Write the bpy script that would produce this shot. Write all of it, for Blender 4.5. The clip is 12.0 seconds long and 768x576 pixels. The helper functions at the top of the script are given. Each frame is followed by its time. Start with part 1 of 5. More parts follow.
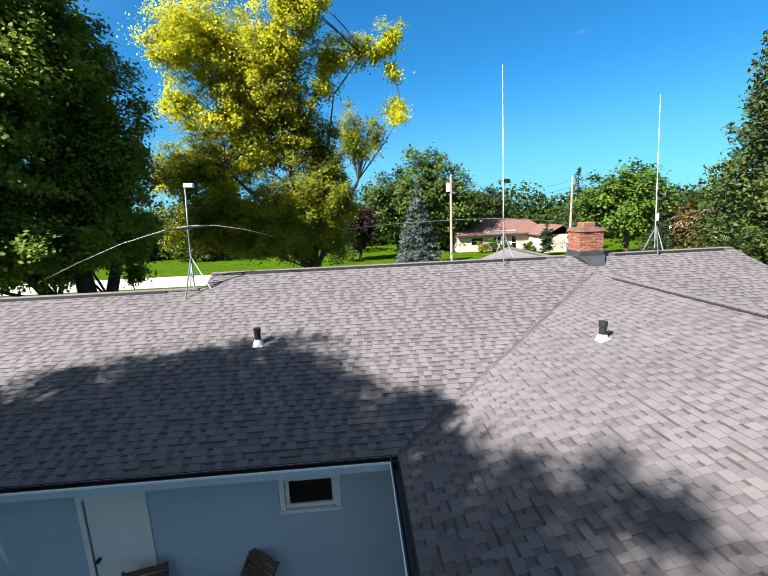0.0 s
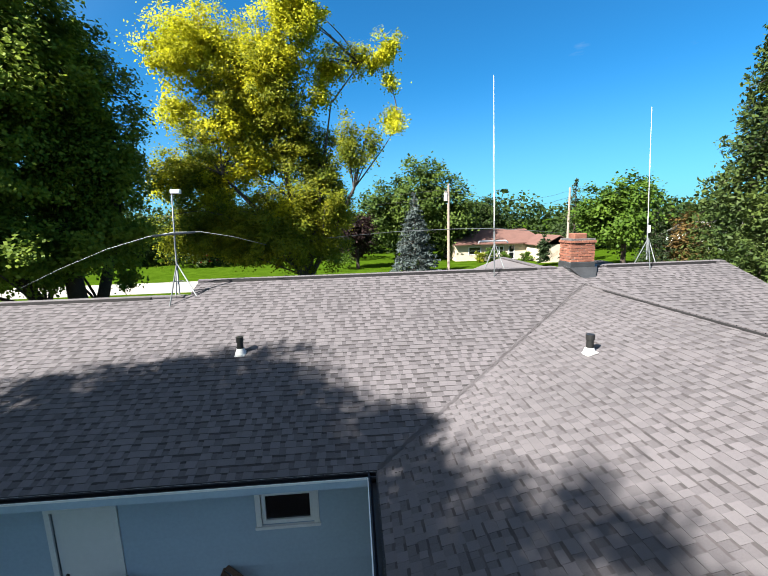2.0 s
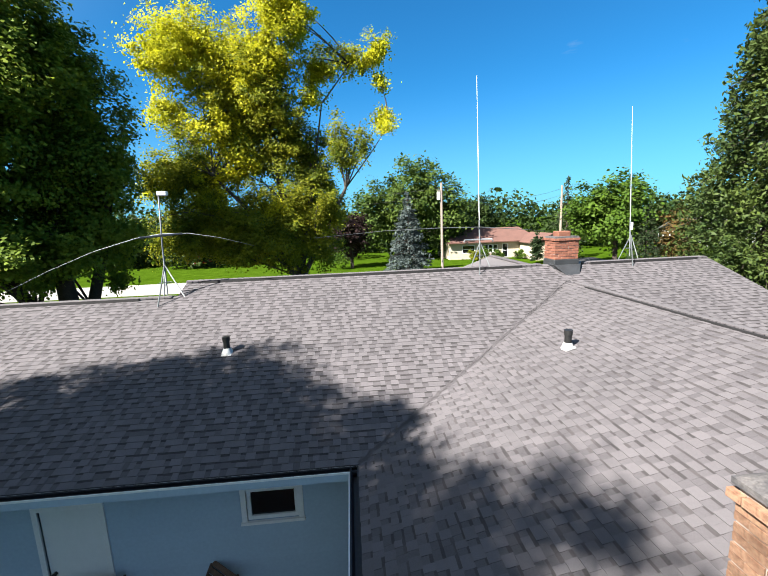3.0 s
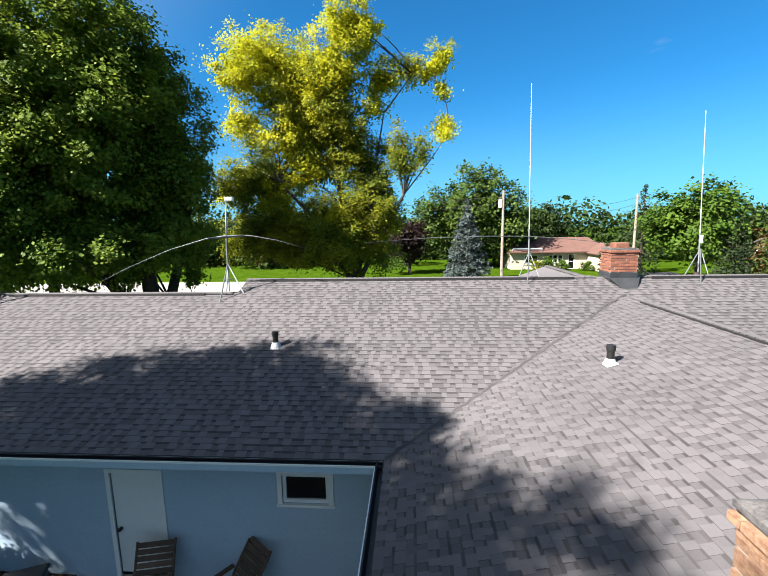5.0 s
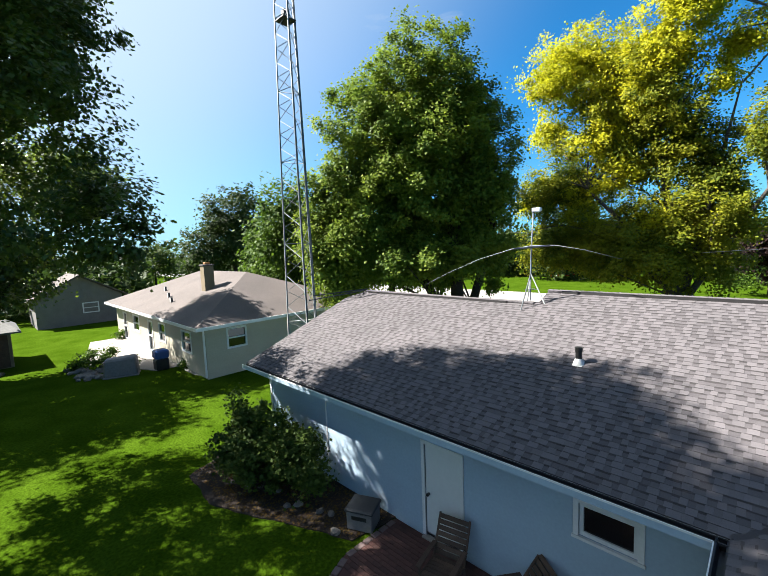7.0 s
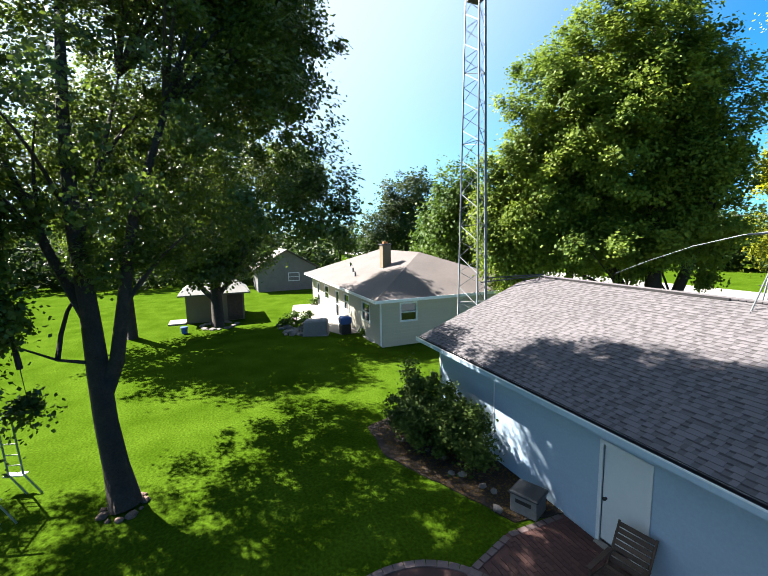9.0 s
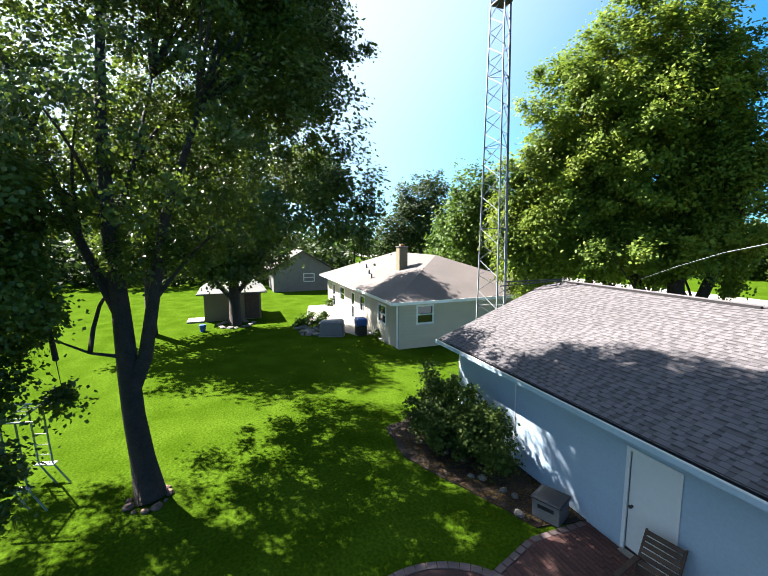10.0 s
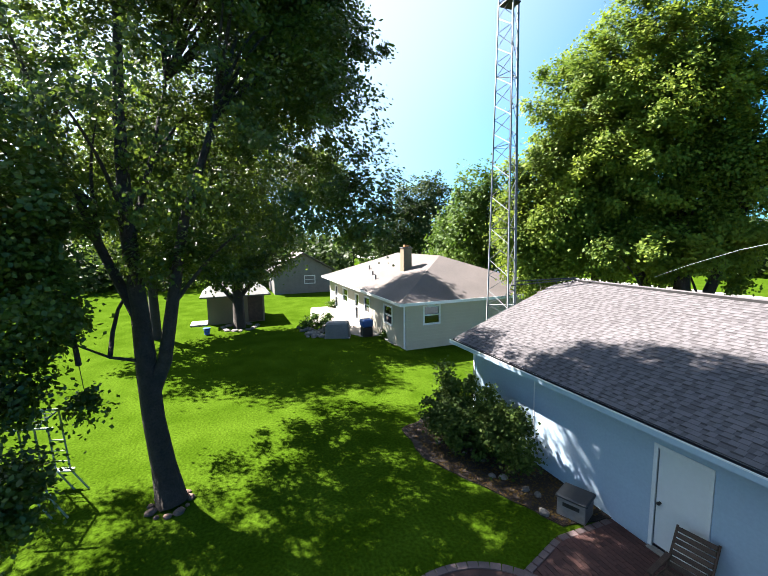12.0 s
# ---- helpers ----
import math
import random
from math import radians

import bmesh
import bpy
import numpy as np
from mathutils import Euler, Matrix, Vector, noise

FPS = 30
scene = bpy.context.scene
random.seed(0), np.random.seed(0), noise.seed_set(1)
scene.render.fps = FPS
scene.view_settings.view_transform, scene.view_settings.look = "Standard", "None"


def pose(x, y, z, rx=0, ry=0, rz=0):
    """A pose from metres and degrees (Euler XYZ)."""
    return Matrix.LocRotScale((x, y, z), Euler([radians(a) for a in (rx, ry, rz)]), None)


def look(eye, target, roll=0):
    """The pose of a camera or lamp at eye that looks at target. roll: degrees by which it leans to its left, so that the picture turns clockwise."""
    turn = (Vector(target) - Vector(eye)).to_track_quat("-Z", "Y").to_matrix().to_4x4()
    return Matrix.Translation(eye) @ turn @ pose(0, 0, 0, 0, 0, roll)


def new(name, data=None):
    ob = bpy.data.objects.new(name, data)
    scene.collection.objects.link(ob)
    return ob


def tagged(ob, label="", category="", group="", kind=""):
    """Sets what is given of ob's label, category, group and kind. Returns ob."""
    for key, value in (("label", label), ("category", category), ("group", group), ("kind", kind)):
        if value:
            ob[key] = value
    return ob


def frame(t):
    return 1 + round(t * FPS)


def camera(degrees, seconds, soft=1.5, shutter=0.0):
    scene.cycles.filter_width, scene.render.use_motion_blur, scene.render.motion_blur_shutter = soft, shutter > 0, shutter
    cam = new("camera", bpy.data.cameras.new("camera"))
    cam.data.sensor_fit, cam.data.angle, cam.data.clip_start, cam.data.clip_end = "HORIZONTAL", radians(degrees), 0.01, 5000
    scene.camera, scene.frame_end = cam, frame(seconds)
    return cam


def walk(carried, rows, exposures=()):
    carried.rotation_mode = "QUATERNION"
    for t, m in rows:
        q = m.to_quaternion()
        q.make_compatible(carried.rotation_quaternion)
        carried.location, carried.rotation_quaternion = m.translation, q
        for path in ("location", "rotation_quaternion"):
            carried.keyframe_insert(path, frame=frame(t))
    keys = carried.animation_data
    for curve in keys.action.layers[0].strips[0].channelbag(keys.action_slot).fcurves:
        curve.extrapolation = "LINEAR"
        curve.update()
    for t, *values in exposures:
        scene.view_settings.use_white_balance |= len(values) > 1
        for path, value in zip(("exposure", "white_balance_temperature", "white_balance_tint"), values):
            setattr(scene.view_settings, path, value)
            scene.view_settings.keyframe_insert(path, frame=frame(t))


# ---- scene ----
cam = camera(87.8, 12.0, soft=1.0)

# seconds, place in metres, heading, tilt and lean in degrees
PATH = (
    (0.0, -0.472, -5.209, 6.204, -3.90, -10.74, -2.36),
    (0.5, -0.461, -5.143, 6.214, -4.38, -10.20, -2.68),
    (1.0, -0.401, -5.104, 6.214, -4.49, -9.74, -2.36),
    (1.5, -0.300, -5.093, 6.204, -4.13, -9.52, -1.32),
    (2.0, -0.200, -5.103, 6.204, -4.09, -9.60, -1.65),
    (2.5, -0.091, -5.171, 6.206, -4.59, -9.72, -2.26),
    (4.5, 0.354, -5.453, 6.205, -3.49, -9.46, -0.39),
    (5.0, 0.409, -5.517, 6.203, 3.94, -8.60, -0.98),
    (5.5, 0.453, -5.589, 6.214, 18.56, -6.80, -2.39),
    (6.0, 0.412, -5.623, 6.212, 23.75, -5.96, -1.67),
    (6.5, 0.252, -5.617, 6.198, 37.90, -5.83, -2.32),
    (7.0, 0.189, -5.656, 6.189, 44.30, -5.89, -2.18),
    (7.5, 0.161, -5.747, 6.200, 48.44, -5.50, -2.38),
    (7.7, 0.169, -5.799, 6.199, 52.14, -6.19, -2.18),
    (9.3, 0.206, -6.162, 6.130, 68.47, -7.57, -0.74),
    (9.5, 0.204, -6.222, 6.120, 68.46, -7.55, -0.30),
    (10.0, 0.155, -6.383, 6.119, 69.26, -7.22, -0.22),
    (10.5, 0.055, -6.541, 6.129, 69.48, -6.44, -0.79),
    (11.0, -0.035, -6.681, 6.139, 69.27, -6.67, -1.00),
    (11.5, -0.085, -6.801, 6.129, 69.26, -6.46, -1.18),
    (12.0, -0.064, -6.923, 6.109, 68.68, -7.05, -0.80),
)


def aim(x, y, z, yaw, tilt, lean):
    a, b = radians(yaw), radians(tilt)
    way = Vector((-math.sin(a) * math.cos(b), math.cos(a) * math.cos(b), math.sin(b)))
    return look((x, y, z), Vector((x, y, z)) + way, lean)


walk(cam, [(t, aim(*r)) for t, *r in PATH], [(0.0, 2.40, 6100, 10), (5.5, 2.38, 6100, 10), (7.5, 2.62, 6150, 10), (9.5, 3.02, 6150, 12), (12.0, 3.13, 6150, 13)])

# ---- light ----
SUN_FROM = Vector((-0.86, -0.56, 0.99)).normalized()
world = bpy.data.worlds.new("sky")
scene.world = world
world.use_nodes = True
wt = world.node_tree
sky = wt.nodes.new("ShaderNodeTexSky")
sky.sky_type = "NISHITA"
sky.sun_disc = False
sky.sun_elevation = math.asin(SUN_FROM.z)
sky.sun_rotation = math.atan2(SUN_FROM.x, SUN_FROM.y)
sky.altitude = 250
sky.air_density, sky.dust_density, sky.ozone_density = 1.0, 0.6, 2.0
tint = wt.nodes.new("ShaderNodeMix")
tint.data_type, tint.blend_type = "RGBA", "MULTIPLY"
tint.inputs["Factor"].default_value = 1.0
tint.inputs["B"].default_value = (0.125, 0.48, 0.67, 1)
wt.links.new(sky.outputs["Color"], tint.inputs["A"])
# thin cirrus all round the sky
co, stretch, wisp, edge = (wt.nodes.new("ShaderNode" + k) for k in ("TexCoord", "Mapping", "TexNoise", "MapRange"))
stretch.inputs["Scale"].default_value = (1.2, 2.2, 7.0)
wisp.inputs["Scale"].default_value, wisp.inputs["Detail"].default_value, wisp.inputs["Roughness"].default_value = 1.3, 6, 0.55
edge.inputs["From Min"].default_value, edge.inputs["From Max"].default_value, edge.inputs["To Max"].default_value = 0.635, 0.80, 0.8
wt.links.new(co.outputs["Generated"], stretch.inputs["Vector"])
wt.links.new(stretch.outputs["Vector"], wisp.inputs["Vector"])
wt.links.new(wisp.outputs["Fac"], edge.inputs["Value"])
cirrus = wt.nodes.new("ShaderNodeMix")
cirrus.data_type = "RGBA"
cirrus.inputs["B"].default_value = (2.6, 2.8, 2.9, 1)
wt.links.new(edge.outputs["Result"], cirrus.inputs["Factor"])
wt.links.new(tint.outputs["Result"], cirrus.inputs["A"])
# pale haze low over the horizon, all round
split, low_sky, haze = wt.nodes.new("ShaderNodeSeparateXYZ"), wt.nodes.new("ShaderNodeMapRange"), wt.nodes.new("ShaderNodeMix")
low_sky.interpolation_type = "SMOOTHERSTEP"
low_sky.inputs["From Min"].default_value, low_sky.inputs["From Max"].default_value = -0.05, 0.34
low_sky.inputs["To Min"].default_value, low_sky.inputs["To Max"].default_value = 0.42, 0.0
haze.data_type = "RGBA"
haze.inputs["B"].default_value = (1.5, 2.5, 3.2, 1)
wt.links.new(co.outputs["Generated"], split.inputs[0])
wt.links.new(split.outputs["Z"], low_sky.inputs["Value"])
wt.links.new(low_sky.outputs["Result"], haze.inputs["Factor"])
wt.links.new(cirrus.outputs["Result"], haze.inputs["A"])
# milky glow of the sky towards the sun
toward, ring_fac, glow_sky = wt.nodes.new("ShaderNodeVectorMath"), wt.nodes.new("ShaderNodeMapRange"), wt.nodes.new("ShaderNodeMix")
toward.operation = "DOT_PRODUCT"
toward.inputs[1].default_value = SUN_FROM
ring_fac.interpolation_type = "SMOOTHSTEP"
ring_fac.inputs["From Min"].default_value, ring_fac.inputs["From Max"].default_value, ring_fac.inputs["To Max"].default_value = 0.12, 0.92, 0.9
glow_sky.data_type = "RGBA"
glow_sky.inputs["B"].default_value = (3.0, 3.4, 3.65, 1)
wt.links.new(co.outputs["Generated"], toward.inputs[0])
wt.links.new(toward.outputs["Value"], ring_fac.inputs["Value"])
wt.links.new(ring_fac.outputs["Result"], glow_sky.inputs["Factor"])
wt.links.new(haze.outputs["Result"], glow_sky.inputs["A"])
wt.links.new(glow_sky.outputs["Result"], wt.nodes["Background"].inputs["Color"])
wt.nodes["Background"].inputs["Strength"].default_value = 0.051
sun = new("sun", bpy.data.lights.new("sun", "SUN"))
sun.data.energy, sun.data.angle, sun.data.color = 5.0, radians(0.5), (1.0, 0.92, 0.80)
sun.matrix_world = look(SUN_FROM * 50, (0, 0, 0))


# ---- materials ----
def mat(name, col, rough=0.7, var=0.2, scale=3.0, fine=40.0, bump=0.15, metal=0.0, col2=None, piece=0.0, depth=0.01, spec=0.4):
    m = bpy.data.materials.new(name)
    m.use_nodes = True
    nt = m.node_tree
    n, l = nt.nodes, nt.links
    p = n["Principled BSDF"]
    p.inputs["Roughness"].default_value, p.inputs["Metallic"].default_value = rough, metal
    p.inputs["Specular IOR Level"].default_value = spec
    tc = n.new("ShaderNodeTexCoord")
    big, small = n.new("ShaderNodeTexNoise"), n.new("ShaderNodeTexNoise")
    big.inputs["Scale"].default_value, small.inputs["Scale"].default_value = scale, fine
    big.inputs["Detail"].default_value, small.inputs["Detail"].default_value = 5, 3
    for x in (big, small):
        l.new(tc.outputs["Object"], x.inputs["Vector"])
    ramp = n.new("ShaderNodeMix")
    ramp.data_type = "RGBA"
    c2 = col2 if col2 else tuple(c * (1 - var) for c in col)
    ramp.inputs["A"].default_value, ramp.inputs["B"].default_value = (*col, 1), (*c2, 1)
    sharp = n.new("ShaderNodeMapRange")
    sharp.inputs["From Min"].default_value, sharp.inputs["From Max"].default_value = 0.35, 0.65
    l.new(big.outputs["Fac"], sharp.inputs["Value"])
    l.new(sharp.outputs["Result"], ramp.inputs["Factor"])
    gain = n.new("ShaderNodeMapRange")
    gain.inputs["From Min"].default_value, gain.inputs["From Max"].default_value = 0.25, 0.75
    gain.inputs["To Min"].default_value, gain.inputs["To Max"].default_value = 1 - var, 1 + var
    l.new(small.outputs["Fac"], gain.inputs["Value"])
    mul = n.new("ShaderNodeVectorMath")
    mul.operation = "SCALE"
    l.new(ramp.outputs["Result"], mul.inputs[0])
    l.new(gain.outputs["Result"], mul.inputs["Scale"])
    out = mul.outputs[0]
    if piece:
        for src in (n.new("ShaderNodeNewGeometry").outputs["Random Per Island"], n.new("ShaderNodeObjectInfo").outputs["Random"]):
            r = n.new("ShaderNodeMapRange")
            r.inputs["To Min"].default_value, r.inputs["To Max"].default_value = 1 - piece, 1 + piece
            l.new(src, r.inputs["Value"])
            k = n.new("ShaderNodeVectorMath")
            k.operation = "SCALE"
            l.new(out, k.inputs[0])
            l.new(r.outputs["Result"], k.inputs["Scale"])
            out = k.outputs[0]
    l.new(out, p.inputs["Base Color"])
    if bump:
        b = n.new("ShaderNodeBump")
        b.inputs["Strength"].default_value, b.inputs["Distance"].default_value = bump, depth
        l.new(small.outputs["Fac"], b.inputs["Height"])
        l.new(b.outputs["Normal"], p.inputs["Normal"])
    return m


def leaf_mat(name, col, col2, glow=0.35, rough=0.6, spec=0.12):
    """Leaves: two hues by leaf, light passing through them."""
    m = bpy.data.materials.new(name)
    m.use_nodes = True
    nt = m.node_tree
    n, l = nt.nodes, nt.links
    p = n["Principled BSDF"]
    p.inputs["Roughness"].default_value = rough
    p.inputs["Specular IOR Level"].default_value = spec
    geo, tc, big = n.new("ShaderNodeNewGeometry"), n.new("ShaderNodeTexCoord"), n.new("ShaderNodeTexNoise")
    big.inputs["Scale"].default_value = 0.45
    l.new(tc.outputs["Object"], big.inputs["Vector"])
    add = n.new("ShaderNodeMath")
    add.operation = "MULTIPLY_ADD"
    add.inputs[1].default_value, add.inputs[2].default_value = 0.55, -0.02
    l.new(geo.outputs["Random Per Island"], add.inputs[0])
    add2 = n.new("ShaderNodeMath")
    l.new(add.outputs[0], add2.inputs[0])
    sc = n.new("ShaderNodeMapRange")
    sc.inputs["From Min"].default_value, sc.inputs["From Max"].default_value, sc.inputs["To Max"].default_value = 0.38, 0.68, 0.6
    l.new(big.outputs["Fac"], sc.inputs["Value"])
    l.new(sc.outputs["Result"], add2.inputs[1])
    mix = n.new("ShaderNodeMix")
    mix.data_type = "RGBA"
    mix.inputs["A"].default_value, mix.inputs["B"].default_value = (*col, 1), (*col2, 1)
    l.new(add2.outputs[0], mix.inputs["Factor"])
    l.new(mix.outputs["Result"], p.inputs["Base Color"])
    tr = n.new("ShaderNodeBsdfTranslucent")
    l.new(mix.outputs["Result"], tr.inputs["Color"])
    ms = n.new("ShaderNodeMixShader")
    ms.inputs["Fac"].default_value = glow
    l.new(p.outputs[0], ms.inputs[1])
    l.new(tr.outputs[0], ms.inputs[2])
    l.new(ms.outputs[0], n["Material Output"].inputs["Surface"])
    return m


M_SHINGLE = mat("weathered_shingle", (0.099, 0.091, 0.096), 0.9, 0.14, 0.7, 130, 0.35, piece=0.07, col2=(0.085, 0.079, 0.083), spec=0.2)
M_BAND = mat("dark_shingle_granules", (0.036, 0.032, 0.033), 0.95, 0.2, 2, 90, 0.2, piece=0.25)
# low tabs: the shingle colour about a quarter darker
M_SHINGLE_LOW = mat("darker_shingle_blend", (0.073, 0.067, 0.071), 0.9, 0.16, 0.7, 130, 0.35, piece=0.10, col2=(0.063, 0.058, 0.062), spec=0.2)
M_DECK = mat("shingle_joint", (0.059, 0.052, 0.052), 0.95, 0.2, 2, 90, 0.2)
M_VENT = mat("ridge_vent_edge_shade", (0.012, 0.011, 0.012), 0.8, 0.3, 4, 60, 0.2)
M_SIDING = mat("pale_blue_siding", (0.279, 0.361, 0.443), 0.55, 0.05, 1.2, 18, 0.05, piece=0.02)
M_WHITE = mat("white_paint", (0.564, 0.570, 0.570), 0.5, 0.05, 2, 25, 0.04)
M_DOOR = mat("white_door_paint", (0.544, 0.558, 0.558), 0.4, 0.03, 1, 12, 0.02)
# near-black colour stands for the deep shade in the gutter and at the drip edge
M_GUTTER_SHADE = mat("eave_shade_gutter", (0.018, 0.018, 0.022), 0.45, 0.3, 3, 30, 0.05)
M_GLASS = mat("dark_window_glass", (0.006, 0.007, 0.008), 0.06, 0.1, 1, 3, 0.0, spec=0.5)
M_BLACK = mat("black_plastic", (0.012, 0.012, 0.012), 0.5, 0.3, 5, 40, 0.05)
M_STEEL = mat("galvanised_steel", (0.115, 0.125, 0.13), 0.55, 0.2, 6, 60, 0.1, metal=0.5)
M_ALU = mat("bright_aluminium", (0.608, 0.616, 0.616), 0.35, 0.1, 6, 60, 0.05, metal=0.5)
M_LEAD = mat("black_flashing", (0.027, 0.029, 0.032), 0.5, 0.25, 4, 40, 0.1)
M_FLASH = mat("white_flashing", (0.480, 0.480, 0.467), 0.4, 0.15, 6, 50, 0.1)
M_BRICK = mat("tan_brick", (0.225, 0.135, 0.085), 0.92, 0.35, 22, 90, 0.9, piece=0.30, col2=(0.125, 0.062, 0.036))
M_BRICK_RED = mat("red_brick", (0.182, 0.078, 0.046), 0.85, 0.25, 7, 70, 0.4, piece=0.22, col2=(0.137, 0.050, 0.032))
M_MORTAR = mat("pale_mortar", (0.237, 0.214, 0.192), 0.95, 0.15, 6, 80, 0.3)
M_CEMENT = mat("weathered_cement_crown", (0.095, 0.088, 0.086), 0.9, 0.35, 9, 60, 0.6, col2=(0.038, 0.037, 0.04))
M_CLAY = mat("orange_clay_flue", (0.251, 0.105, 0.027), 0.7, 0.12, 4, 40, 0.15)
M_LAWN = mat("mown_grass", (0.036, 0.066, 0.004), 0.85, 0.38, 0.7, 14, 0.8, col2=(0.023, 0.046, 0.002), depth=0.05, spec=0.0)
M_ROAD = mat("pale_concrete_road", (0.219, 0.207, 0.188), 0.9, 0.1, 0.4, 12, 0.1)
M_CONC = mat("concrete", (0.234, 0.213, 0.192), 0.9, 0.15, 1, 25, 0.2)
M_ASPH = mat("asphalt", (0.027, 0.027, 0.028), 0.9, 0.2, 1, 40, 0.2)
M_PAVER = mat("red_paver", (0.055, 0.024, 0.020), 0.85, 0.25, 3, 50, 0.3, piece=0.25)
M_PAVER_EDGE = mat("grey_paver", (0.096, 0.068, 0.066), 0.85, 0.2, 3, 50, 0.3, piece=0.15)
M_RUBBLE = mat("reddish_rubble", (0.109, 0.068, 0.050), 0.9, 0.3, 4, 40, 0.5, piece=0.25)
M_SOIL = mat("mulch_soil", (0.027, 0.017, 0.011), 0.95, 0.4, 3, 45, 0.8, depth=0.04)
M_STONE = mat("pale_stone", (0.114, 0.100, 0.089), 0.85, 0.25, 4, 30, 0.5, piece=0.2)
M_BARK = mat("dark_bark", (0.034, 0.025, 0.019), 0.95, 0.35, 4, 22, 0.9, depth=0.03)
M_BARK_GREY = mat("grey_bark", (0.068, 0.057, 0.048), 0.95, 0.3, 4, 22, 0.8, depth=0.03)
M_WOOD_OLD = mat("weathered_dark_wood", (0.064, 0.039, 0.027), 0.8, 0.35, 5, 60, 0.3, piece=0.3)
M_POLE = mat("grey_wooden_pole", (0.155, 0.128, 0.105), 0.9, 0.2, 2, 30, 0.3)
M_NB_WALL = mat("sage_siding", (0.33, 0.305, 0.24), 0.7, 0.06, 1, 15, 0.05, piece=0.02)
M_NB_ROOF = mat("brown_shingle_roof", (0.082, 0.068, 0.063), 0.92, 0.32, 0.6, 26, 0.5, col2=(0.066, 0.055, 0.051), depth=0.03)
M_TAN = mat("tan_wall", (0.155, 0.123, 0.075), 0.8, 0.1, 1, 15, 0.1)
M_CREAM = mat("cream_wall", (0.399, 0.342, 0.262), 0.8, 0.06, 1, 12, 0.1)
M_RED_ROOF = mat("red_brown_roof", (0.100, 0.050, 0.039), 0.9, 0.15, 1, 9, 0.2)
M_GREY_ROOF = mat("pale_grey_roof", (0.115, 0.115, 0.112), 0.9, 0.2, 1, 9, 0.2)
M_TARP = mat("grey_cover", (0.137, 0.128, 0.125), 0.7, 0.15, 2, 12, 0.3)
M_BLUE = mat("blue_plastic", (0.014, 0.059, 0.205), 0.4, 0.1, 3, 20, 0.05)
M_RED = mat("red_car_paint", (0.205, 0.014, 0.011), 0.25, 0.05, 1, 5, 0.0)
M_CAR = mat("silver_car_paint", (0.274, 0.283, 0.296), 0.25, 0.05, 1, 5, 0.0)
M_RUBBER = mat("tyre_rubber", (0.020, 0.020, 0.020), 0.85, 0.2, 4, 30, 0.1)
M_GREEN_PIPE = mat("grey_green_pipe", (0.192, 0.214, 0.173), 0.5, 0.2, 5, 30, 0.1)
L_MAPLE = leaf_mat("maple_leaves", (0.048, 0.092, 0.012), (0.185, 0.24, 0.022), 0.42)
L_YARD = leaf_mat("yard_maple_leaves", (0.021, 0.045, 0.008), (0.10, 0.14, 0.014), 0.5, 0.42, 0.4)
L_YELLOW = leaf_mat("yellow_locust_leaves", (0.25, 0.265, 0.008), (0.47, 0.445, 0.011), 0.5)
L_OLIVE = leaf_mat("olive_locust_leaves", (0.05, 0.085, 0.008), (0.26, 0.26, 0.013), 0.45)
L_LIGHT = leaf_mat("bright_leaves", (0.03, 0.066, 0.006), (0.075, 0.125, 0.012))
L_FAR = leaf_mat("far_tree_leaves", (0.026, 0.052, 0.010), (0.085, 0.125, 0.018))
L_DARK = leaf_mat("dark_leaves", (0.017, 0.035, 0.007), (0.038, 0.060, 0.012))
L_PURPLE = leaf_mat("purple_leaves", (0.015, 0.009, 0.009), (0.030, 0.017, 0.015))
L_BROWN = leaf_mat("autumn_leaves", (0.060, 0.045, 0.015), (0.100, 0.060, 0.017))
L_SPRUCE = leaf_mat("spruce_needles", (0.014, 0.027, 0.011), (0.033, 0.050, 0.017), 0.15)
L_NORWAY = leaf_mat("norway_spruce_needles", (0.020, 0.038, 0.011), (0.057, 0.080, 0.015), 0.2)
L_BLUE = leaf_mat("blue_spruce_needles", (0.038, 0.052, 0.050), (0.075, 0.095, 0.090), 0.12)
L_BUSH = leaf_mat("lilac_leaves", (0.021, 0.043, 0.009), (0.075, 0.113, 0.017), 0.32, 0.62)


# ---- building helpers ----
def link(name, verts, faces, material, parent=None, label="", kind=""):
    me = bpy.data.meshes.new(name)
    me.from_pydata([tuple(v) for v in verts], [], [tuple(f) for f in faces])
    me.materials.append(material)
    ob = new(name, me)
    if parent:
        ob.parent = parent
    return tagged(ob, label, kind=kind)


def part(name, bm, material, parent=None, label="", kind=""):
    bmesh.ops.recalc_face_normals(bm, faces=bm.faces)
    me = bpy.data.meshes.new(name)
    bm.to_mesh(me)
    bm.free()
    me.materials.append(material)
    ob = new(name, me)
    if parent:
        ob.parent = parent
    return tagged(ob, label, kind=kind)


def thing(name, label, category, at=(0, 0, 0), turn=0, group="", kind=""):
    ob = new(name)
    ob.matrix_basis = pose(*at, 0, 0, turn)
    return tagged(ob, label, category, group, kind)


